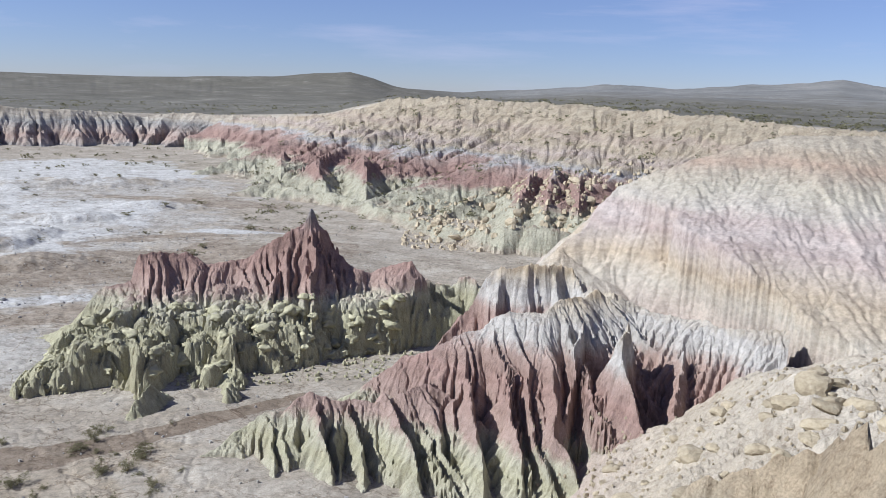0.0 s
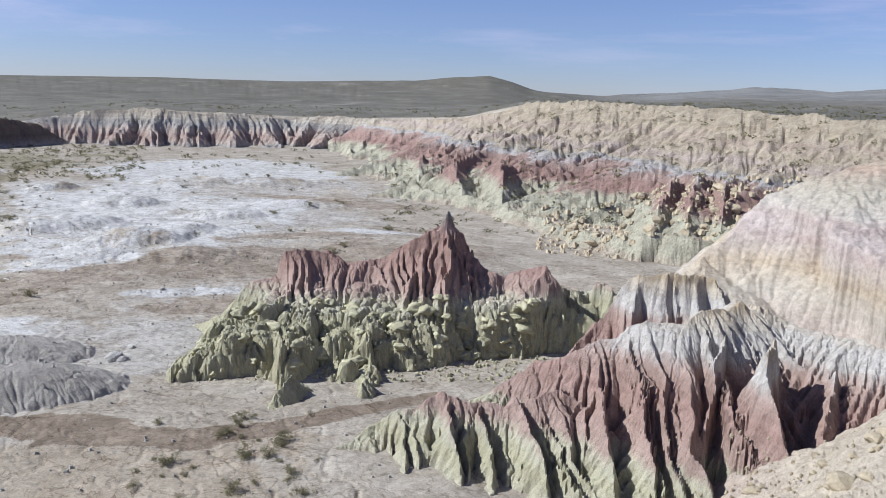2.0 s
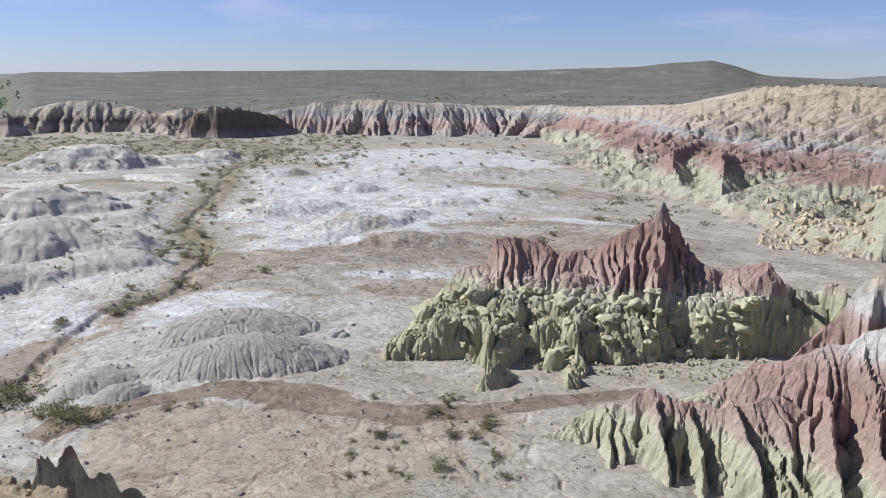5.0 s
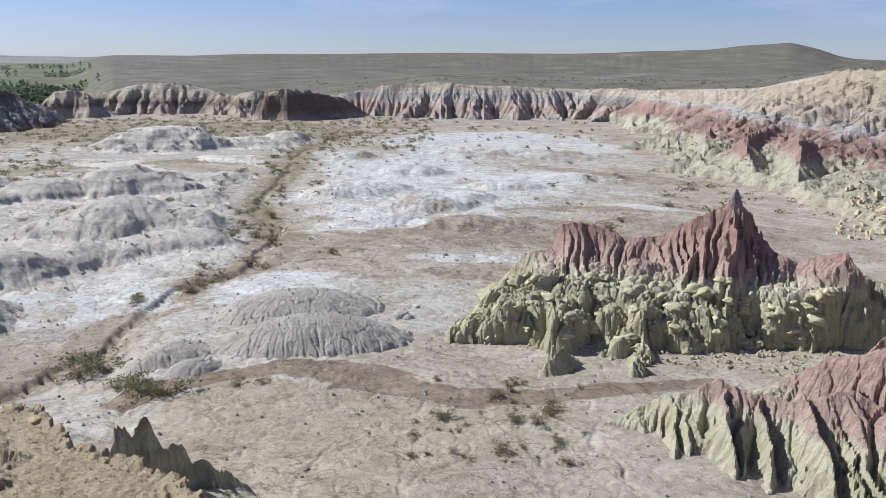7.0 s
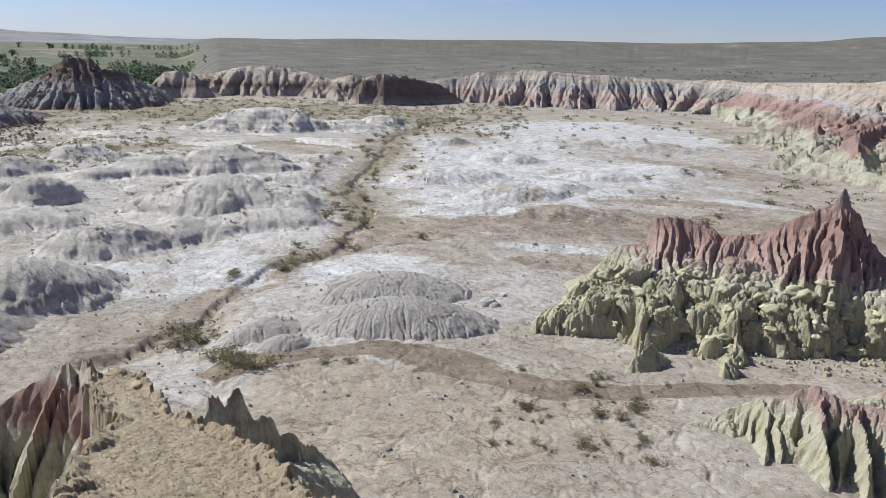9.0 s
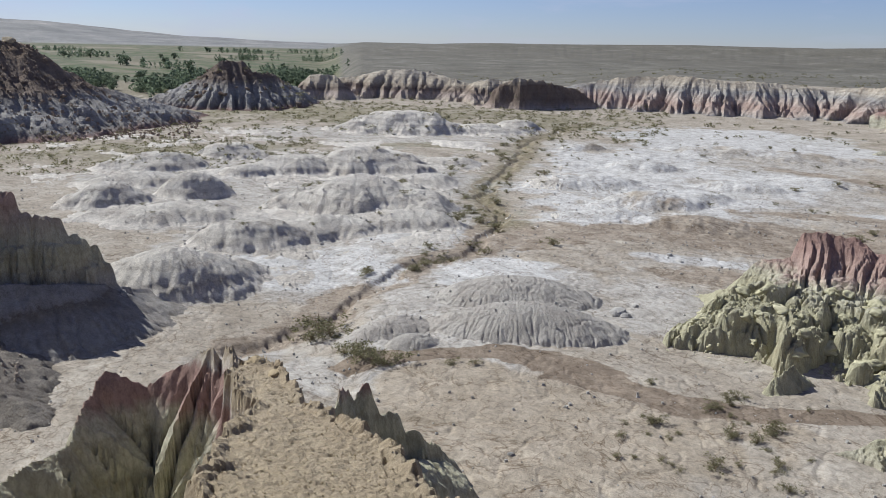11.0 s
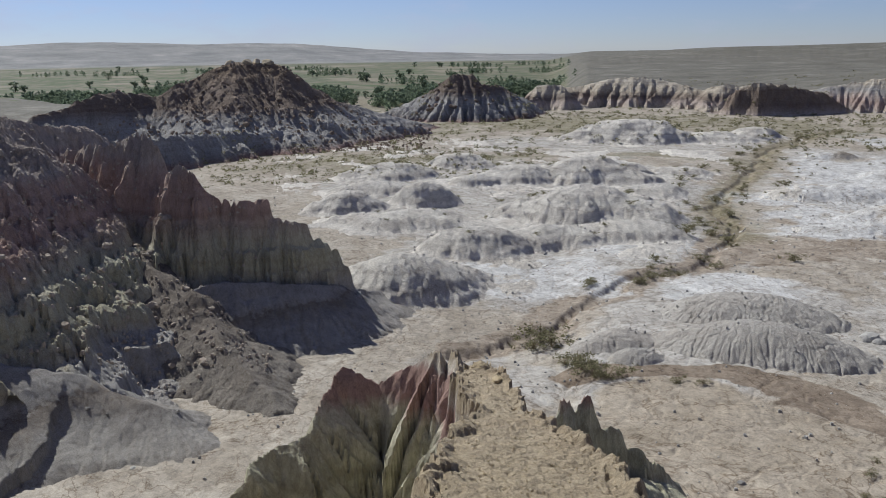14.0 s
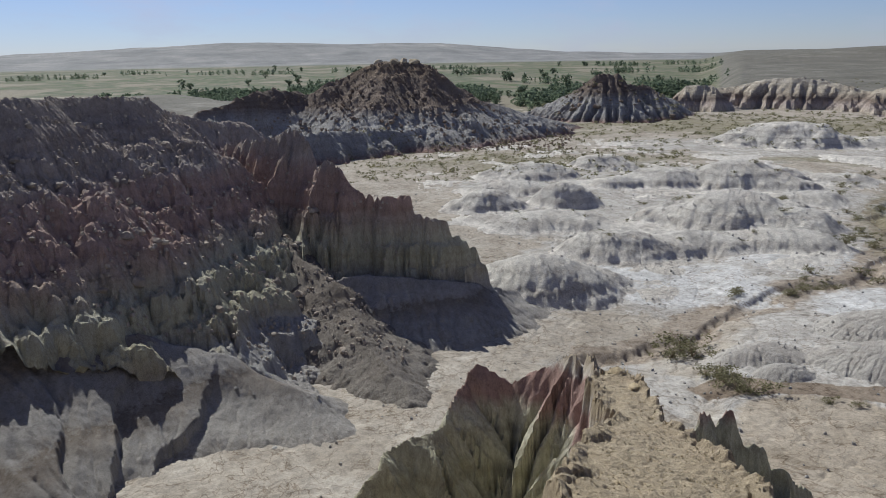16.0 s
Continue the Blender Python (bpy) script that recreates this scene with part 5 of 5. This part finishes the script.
boulders = [rock_mesh("boulder", 10 + i, TAN_ROCK, 10) for i in range(6)]
small = [rock_mesh("stone", 30 + i, TAN_ROCK, 8, sub=2) for i in range(4)]
knobs = [rock_mesh("mudstone_knob", 50 + i, GREEN_ROCK, 6, 0.5, 0.6, True) for i in range(7)]
darks = [rock_mesh("dark_boulder", 70 + i, DARK_ROCK, 10, sub=2) for i in range(5)]
browns = [rock_mesh("brown_boulder", 130 + i, BROWN_ROCK, 10, sub=2) for i in range(5)]
greys = [rock_mesh("grey_stone", 90 + i, GREY_ROCK, 7, sub=2) for i in range(4)]
crusts = [rock_mesh("crust_block", 110 + i, OCHRE_ROCK, 8, 0.25, 0.8) for i in range(3)]

# big blocks on the rubble slope
scatter("boulder", boulders, [(10.9, 31.5), (17.9, 31), (21.0, 31.5), (20.6, 31.8), (19.9, 39), (21.3, 40), (12.4, 32), (13.4, 30.5), (11.6, 29.5), (14.6, 29), (10.0, 27.5), (12.4, 27), (15.6, 33), (18.6, 34), (22.3, 33)],
        [1.3, 2.0, 2.2, 1.4, 2.1, 1.3, 1.5, 1.3, 1.3, 1.4, 1.5, 1.2, 1.0, 1.0, 1.3], [boulder_slope_height, striped_hill_height], "tan angular sandstone boulder lying on the rubble slope", "boulder", "boulders on the slope", 1)
spots, sizes = spread(190, 2, 27, 21, 42, 0.3, 1.5, 2, 2.2)
scatter("stone", small, spots, sizes, [boulder_slope_height, striped_hill_height, front_ridge_height], "tan sandstone fragment on the rubble slope", "stone", "stones on the slope", 3)
# rubble below the wall's spurs
spots, sizes = spread(80, -7, 5, 116, 146, 0.7, 2.8, 4, 2.2)
scatter("boulder", boulders, spots, sizes, [east_wall_height], "buff sandstone boulder fallen from the wall", "boulder", "boulders below the wall", 5)
# knobs of the red ridge's apron
spots, sizes = spread(230, -33.5, -9, 57, 66, 0.4, 1.7, 6, 1.6)
spots = [(b, float(np.interp(b, *BENCH_EDGE)) + 0.6 + (d - 57) / 9 * max(1.5, 66.5 - float(np.interp(b, *BENCH_EDGE)))) for b, d in spots]
scatter("mudstone_knob", knobs, spots, sizes, [red_ridge_height], "rounded pale green mudstone knob", "rock knob", "knobs on the apron", 7, 0.45, 18)
# western wall and buttes
spots, sizes = spread(160, -108, -84, 56, 80, 0.3, 1.2, 8, 2.2)
scatter("brown_boulder", browns, spots, sizes, [west_cliff_height, clay_slope_height, talus_fan_height], "brown boulder on the shaded western slope", "boulder", "boulders on the west slope", 9)
spots, sizes = spread(110, -88, -71, 196, 224, 0.5, 1.7, 10, 2.2)
scatter("dark_boulder", darks, spots, sizes, [capped_butte_height], "dark brown boulder on the butte's flank", "boulder", "boulders on the butte", 11)
scatter("caprock_block", boulders, [(-83.0, 223), (-82.5, 223), (-82.0, 222.5), (-81.3, 223), (-80.2, 222.5), (-79.6, 223), (-78.9, 223), (-78.4, 224)], [3.2, 3.8, 4.4, 3.2, 3.8, 2.6, 4.2, 3.0], [capped_butte_height],
        "pale blocky caprock on top of the butte", "caprock", "blocks on the butte", 12, 0.2, 3)
spots, sizes = spread(60, -69, -61, 262, 284, 0.8, 2.6, 13, 2.0)
scatter("dark_boulder", darks, spots, sizes, [dark_butte_height], "dark boulder on the pointed butte", "boulder", "boulders on the pointed butte", 14)
# blocks on the near spur
scatter("crust_block", crusts, [(-57.0, 21.6), (-64.9, 29.0), (-63.6, 27.2), (-58.6, 21.8)], [1.25, 0.8, 0.6, 0.6], [outcrop_height], "knobbly yellow crust block on the spur", "rock block", "blocks on the spur", 15, 0.2, 6)
# stray stones on the basin floor
spots, sizes = spread(90, -100, -22, 34, 110, 0.12, 0.55, 16, 2.5)
scatter("grey_stone", greys, spots, sizes, [clay_slope_height], "grey stone lying on the clay flat", "stone", "stones on the flat", 17)
scatter("grey_stone", greys, [(-38.4, 66), (-37.8, 65), (-38.6, 65), (-37.2, 68), (-45.6, 39.5), (-34.5, 86), (-35.2, 88), (-27.0, 92)], [1.6, 1.2, 0.9, 0.8, 0.5, 1.2, 0.9, 1.5], [], "grey claystone lump on the clay flat", "stone", "lumps on the flat", 18)


def gravel(name, n, b0, b1, d0, d1, s0, s1, heights, material, label, seed):
    """Small fallen stones past counting, as one mesh."""
    rng = random.Random(seed)
    spots, sizes = spread(n, b0, b1, d0, d1, s0, s1, seed, 2.5)
    xy = [pl(b, d) for b, d in spots]
    zs = surface([p[0] for p in xy], [p[1] for p in xy], heights)
    co, fa = [], []
    for (x, y), z, s in zip(xy, zs, sizes):
        k, turn = len(co), rng.uniform(0, 6.28)
        ring = [(turn + i * 1.2566, rng.uniform(0.35, 0.55) * s) for i in range(5)]
        co += [(x + r * math.cos(a), y + r * math.sin(a), float(z) - 0.15 * s) for a, r in ring]
        co += [(x + 0.6 * r * math.cos(a) + rng.uniform(-0.1, 0.1) * s, y + 0.6 * r * math.sin(a), float(z) + s * rng.uniform(0.28, 0.55)) for a, r in ring]
        fa += [(k + i, k + (i + 1) % 5, k + 5 + (i + 1) % 5, k + 5 + i) for i in range(5)] + [tuple(range(k + 5, k + 10))]
    me = bpy.data.meshes.new(name)
    me.from_pydata(co, [], fa)
    me.materials.append(material)
    tagged(new(name, me), label, "rubble", kind="stuff")


gravel("slope_rubble", 1500, 1, 30, 14, 46, 0.06, 0.34, [boulder_slope_height, striped_hill_height, front_ridge_height], TAN_ROCK, "tan sandstone rubble strewn over the slope", 61)
gravel("west_rubble", 5200, -110, -80, 54, 84, 0.06, 0.42, [west_cliff_height, clay_slope_height, talus_fan_height], BROWN_ROCK, "brown rubble on the western talus", 62)
gravel("butte_rubble", 1500, -90, -68, 186, 228, 0.3, 1.1, [capped_butte_height], DARK_ROCK, "dark rubble covering the butte", 63)
gravel("wall_rubble", 1000, -9, 8, 112, 146, 0.3, 1.3, [east_wall_height], TAN_ROCK, "buff rubble below the banded wall", 64)
gravel("cap_rubble", 4000, -72, -54, 15, 30, 0.02, 0.07, [outcrop_height], OCHRE_ROCK, "yellow pebbly crust on the spur", 65)
gravel("floor_rubble", 3600, -88, -10, 34, 130, 0.06, 0.34, [clay_slope_height], GREY_ROCK, "small grey stones on the clay flat", 66)
gravel("apron_rubble", 900, -33, -8, 59, 67, 0.1, 0.5, [red_ridge_height], GREEN_ROCK, "green mudstone rubble round the knobs", 67)


# ---- plants ----
def leaf_material(name, dark, light):
    m, t, b = nodes_of(name)
    rnd = t.nodes.new("ShaderNodeNewGeometry").outputs["Random Per Island"]
    col = ramp(t, rnd, [(0.0, dark), (1.0, light)])
    t.links.new(col, b.inputs["Base Color"])
    thin, add = t.nodes.new("ShaderNodeBsdfTranslucent"), t.nodes.new("ShaderNodeMixShader")
    t.links.new(col, thin.inputs["Color"])
    add.inputs[0].default_value = 0.45
    t.links.new(b.outputs[0], add.inputs[1])
    t.links.new(thin.outputs[0], add.inputs[2])
    t.links.new(add.outputs[0], t.nodes["Material Output"].inputs["Surface"])
    return m


SAGE = leaf_material("sage_leaves", (0.13, 0.125, 0.07), (0.29, 0.27, 0.165))
TWIG = leaf_material("dry_twigs", (0.14, 0.105, 0.07), (0.26, 0.20, 0.14))
COTTONWOOD = leaf_material("cottonwood_leaves", (0.105, 0.14, 0.09), (0.22, 0.265, 0.18))
BARK = leaf_material("bark", (0.12, 0.10, 0.08), (0.2, 0.17, 0.14))


def quads(rng, n, place, size, flat=0.6):
    """Points and faces of n small leaves."""
    co, fa = [], []
    for _ in range(n):
        c = place()
        a = Vector((rng.gauss(0, 1), rng.gauss(0, 1), rng.gauss(0, flat))).normalized()
        b = a.cross(Vector((rng.gauss(0, 1), rng.gauss(0, 1), rng.gauss(0, 1)))).normalized()
        s = size * rng.uniform(0.6, 1.3)
        k = len(co)
        co += [c - a * s, c - b * s * 0.5, c + a * s, c + b * s * 0.5]
        fa.append((k, k + 1, k + 2, k + 3))
    return co, fa


def mesh_of(name, co, fa, material):
    me = bpy.data.meshes.new(name)
    me.from_pydata([tuple(c) for c in co], [], fa)
    me.materials.append(material)
    return me


def shrub(seed):
    """A low desert shrub about 1 m across: twigs and sprays of leaves."""
    rng = random.Random(seed)
    co, fa = [], []
    for _ in range(14):
        a, r, h = rng.uniform(0, 6.28), rng.uniform(0.1, 0.42), rng.uniform(0.2, 0.5)
        tip = Vector((r * math.cos(a), r * math.sin(a), h))
        w = Vector((-math.sin(a), math.cos(a), 0)) * 0.012
        k = len(co)
        co += [w, -w, tip - w * 0.4, tip + w * 0.4]
        fa.append((k, k + 1, k + 2, k + 3))
    heads = [Vector((rng.gauss(0, 0.22), rng.gauss(0, 0.22), rng.uniform(0.05, 0.34))) for _ in range(16)]

    def place():
        h = rng.choice(heads)
        return h + Vector((rng.gauss(0, 0.09), rng.gauss(0, 0.09), abs(rng.gauss(0, 0.06))))
    leaves = quads(rng, 420, place, 0.042)
    root = new("shrub", mesh_of("twigs", co, fa, TWIG))
    crown = new("foliage", mesh_of("foliage", *leaves, SAGE))
    crown.parent = root
    return root


shrubs = [shrub(200 + i) for i in range(4)]
for ob in shrubs:
    ob.matrix_world = pose(0, 0, -50)


def plant(spots, sizes, heights, label, group, seed, protos=None, category="shrub"):
    rng = random.Random(seed)
    xy = [pl(b, d) if k else (b, d) for b, d, k in spots]
    zs = surface([p[0] for p in xy], [p[1] for p in xy], heights)
    for (x, y), z, size in zip(xy, zs, sizes):
        ob = copy_thing(rng.choice(protos or shrubs), pose(0, 0, 0))
        ob.matrix_basis = pose(x, y, float(z) - 0.03 * size, 0, 0, rng.uniform(0, 360)) @ Matrix.Diagonal((size, size * rng.uniform(0.8, 1.2), size * rng.uniform(0.75, 1.05), 1))
        tagged(ob, label, category, group)


rng = random.Random(77)
along, sizes = [], []
for (ax, ay), (bx, by) in zip(CHANNEL[3:-1], CHANNEL[4:]):
    n = int(math.hypot(bx - ax, by - ay) / 1.25)
    for _ in range(n):
        k, off = rng.random(), rng.gauss(0, 3.2 if ax > -80 else 5.5)
        nx, ny = -(by - ay) / math.hypot(bx - ax, by - ay), (bx - ax) / math.hypot(bx - ax, by - ay)
        along.append((ax + (bx - ax) * k + nx * off, ay + (by - ay) * k + ny * off, 0))
        sizes.append(0.6 + 1.7 * rng.random() ** 1.6)
plant(along, sizes, [], "grey-green greasewood shrub beside the dry wash", "shrubs along the wash", 21)
plant([(-60.2, 62, 1), (-59.4, 60.5, 1), (-60.8, 60, 1), (-57.2, 54, 1), (-56.2, 53, 1), (-55.4, 52.5, 1), (-57.6, 55.5, 1), (-50.4, 52, 1), (-48.6, 52, 1), (-58.4, 56, 1)],
      [3.4, 2.4, 2.2, 2.4, 2.0, 2.4, 2.2, 1.0, 0.9, 2.0], [], "large spreading greasewood shrub on the wash bank", "bank shrubs", 22)
spots, sizes = spread(34, -38, -24, 39, 52, 0.5, 1.3, 23)
plant([(b, d, 1) for b, d in spots], sizes, [], "small dry shrub on the silt flat", "flat shrubs", 24)
spots, sizes = spread(60, -73, -46, 80, 190, 0.7, 1.8, 25)
plant([(b, d, 1) for b, d in spots], sizes, [], "small grey shrub among the clay mounds", "mound shrubs", 26)
spots, sizes = spread(70, -42, -15, 105, 240, 0.7, 2.0, 27)
plant([(b, d, 1) for b, d in spots], sizes, [], "scattered sage shrub on the salt flat", "salt flat shrubs", 28)
for ob in shrubs:
    for o in (*ob.children, ob):
        bpy.data.objects.remove(o)


def brush(name, spots, sizes, heights, label, seed):
    """Scrub too dense to count, as one mesh of small leaf sprays."""
    rng = random.Random(seed)
    xy = [pl(b, d) for b, d in spots]
    zs = surface([p[0] for p in xy], [p[1] for p in xy], heights)
    co, fa = [], []
    for (x, y), z, s in zip(xy, zs, sizes):
        def place():
            a, r = rng.uniform(0, 6.28), 0.5 * s * math.sqrt(rng.random())
            return Vector((x + r * math.cos(a), y + r * math.sin(a), float(z) + s * 0.42 * rng.random() * (1 - (r / s) ** 2 * 2)))
        c, f = quads(rng, 16, place, 0.16 * s)
        fa += [tuple(i + len(co) for i in q) for q in f]
        co += c
    ob = new(name, mesh_of(name, co, fa, SAGE))
    tagged(ob, label, "scrub", kind="stuff")


spots, sizes = spread(1500, -74, -36, 195, 300, 0.7, 2.2, 31)
brush("sagebrush", spots, sizes, [shaded_hill_height, far_cliffs_height, dark_butte_height], "olive sagebrush scrub on the far basin floor", 32)
spots, sizes = spread(700, -84, -60, 142, 190, 0.6, 1.8, 37)
brush("basin_scrub", spots, sizes, [capped_butte_height], "olive scrub strip on the basin floor", 38)
spots, sizes = spread(900, -20, 24, 125, 215, 0.6, 2.0, 33)
brush("slope_scrub", spots, sizes, [east_wall_height], "dotted grey-green scrub on the banded wall", 34)
spots, sizes = spread(1600, -60, 26, 220, 520, 0.8, 2.4, 35)
brush("steppe_scrub", spots, sizes, [], "low sagebrush steppe on the tableland", 36)


def tree(seed, h):
    """A cottonwood: tapered trunk with limbs, and a ragged crown of leaf clumps."""
    rng = random.Random(seed)
    bm = bmesh.new()

    def limb(a, b, r0, r1):
        m = Matrix.Translation((a + b) / 2) @ (b - a).to_track_quat("Z", "Y").to_matrix().to_4x4()
        bmesh.ops.create_cone(bm, cap_ends=False, segments=6, radius1=r0, radius2=r1, depth=(b - a).length, matrix=m)
    fork = Vector((0, 0, 0.2 * h))
    limb(Vector((0, 0, -0.3)), fork, 0.035 * h, 0.022 * h)
    tips = []
    for i in range(5):
        a = i * 1.26 + rng.uniform(-0.4, 0.4)
        tip = Vector((0.2 * h * math.cos(a), 0.2 * h * math.sin(a), h * rng.uniform(0.4, 0.85)))
        limb(fork, tip, 0.018 * h, 0.005 * h)
        tips.append(tip)
    me = bpy.data.meshes.new("trunk")
    bm.to_mesh(me)
    bm.free()
    me.materials.append(BARK)
    heads = [t + Vector((rng.gauss(0, 0.07), rng.gauss(0, 0.07), rng.uniform(-0.12, 0.1))) * h for t in tips for _ in range(3)] + [Vector((rng.gauss(0, 0.13), rng.gauss(0, 0.13), rng.uniform(0.14, 0.6))) * h for _ in range(12)]

    def place():
        return rng.choice(heads) + Vector((rng.gauss(0, 0.05), rng.gauss(0, 0.05), rng.gauss(0, 0.045))) * h
    crown = mesh_of("crown", *quads(rng, 300, place, 0.075 * h), COTTONWOOD)
    root = new("cottonwood", None)
    for n, data in (("trunk", me), ("crown", crown)):
        new(n, data).parent = root
    return root


trees = [tree(300 + i, 12.0) for i in range(4)]
rng = random.Random(88)
spots = []
while len(spots) < 150:
    b, d = rng.uniform(-100, -61), rng.gauss(640, 45)
    if 540 < d < 760:
        spots.append((b, d, 1))
plant(spots, [rng.uniform(0.55, 0.95) for _ in spots], [], "green cottonwood in the river belt", "river belt trees", 41, trees, "tree")
spots = [(rng.uniform(-104, -62), rng.choice((1000, 1300, 1900)) + rng.gauss(0, 25), 1) for _ in range(34)]
plant(spots, [rng.uniform(0.9, 1.4) for _ in spots], [], "distant cottonwood among the fields", "field trees", 42, trees, "tree")
spots = [(b, d, 1) for b, d in [(-103, 640), (-102, 620), (-101.3, 640), (-98.5, 610), (-97.4, 600), (-94.9, 615), (-92.2, 640), (-104.5, 700)]]
plant(spots, [1.0, 0.8, 0.9, 1.0, 1.2, 1.1, 1.0, 0.9], [], "lone round cottonwood on the river plain", "plain trees", 43, trees, "tree")
for ob in trees:
    for o in (*ob.children, ob):
        bpy.data.objects.remove(o)


def woodland(name, n, b0, b1, d0, spread_d, h, label, seed):
    """The dense far belt of trees, past counting."""
    rng = random.Random(seed)
    hubs = [(rng.uniform(b0, b1), rng.gauss(d0, spread_d)) for _ in range(16)]
    spots = [(rng.uniform(b0, b1), rng.gauss(d0, spread_d)) if h > 10 else (lambda q: (q[0] + rng.gauss(0, 0.9), q[1] + rng.gauss(0, 18)))(rng.choice(hubs)) for _ in range(n)]
    xy = [pl(b, d) for b, d in spots]
    zs = surface([p[0] for p in xy], [p[1] for p in xy], [])
    co, fa = [], []
    for (x, y), z in zip(xy, zs):
        k = h * rng.uniform(0.6, 1.2)

        def place():
            a, e = rng.uniform(0, 6.28), rng.random()
            r = 0.36 * k * math.sqrt(rng.random()) * math.sin(math.pi * min(1, 0.15 + 0.85 * e))
            return Vector((x + r * math.cos(a), y + r * math.sin(a), float(z) + k * (0.08 + 0.92 * e)))
        c, f = quads(rng, 40, place, 0.15 * k)
        fa += [tuple(i + len(co) for i in q) for q in f]
        co += c
    tagged(new(name, mesh_of(name, co, fa, COTTONWOOD)), label, "woodland", kind="stuff")


woodland("woodland", 1500, -100, -60.5, 720, 70, 8.5, "dense dark green cottonwood belt along the river", 51)
woodland("hedgerow", 420, -104, -60, 1500, 320, 9, "distant tree lines among the fields", 52)
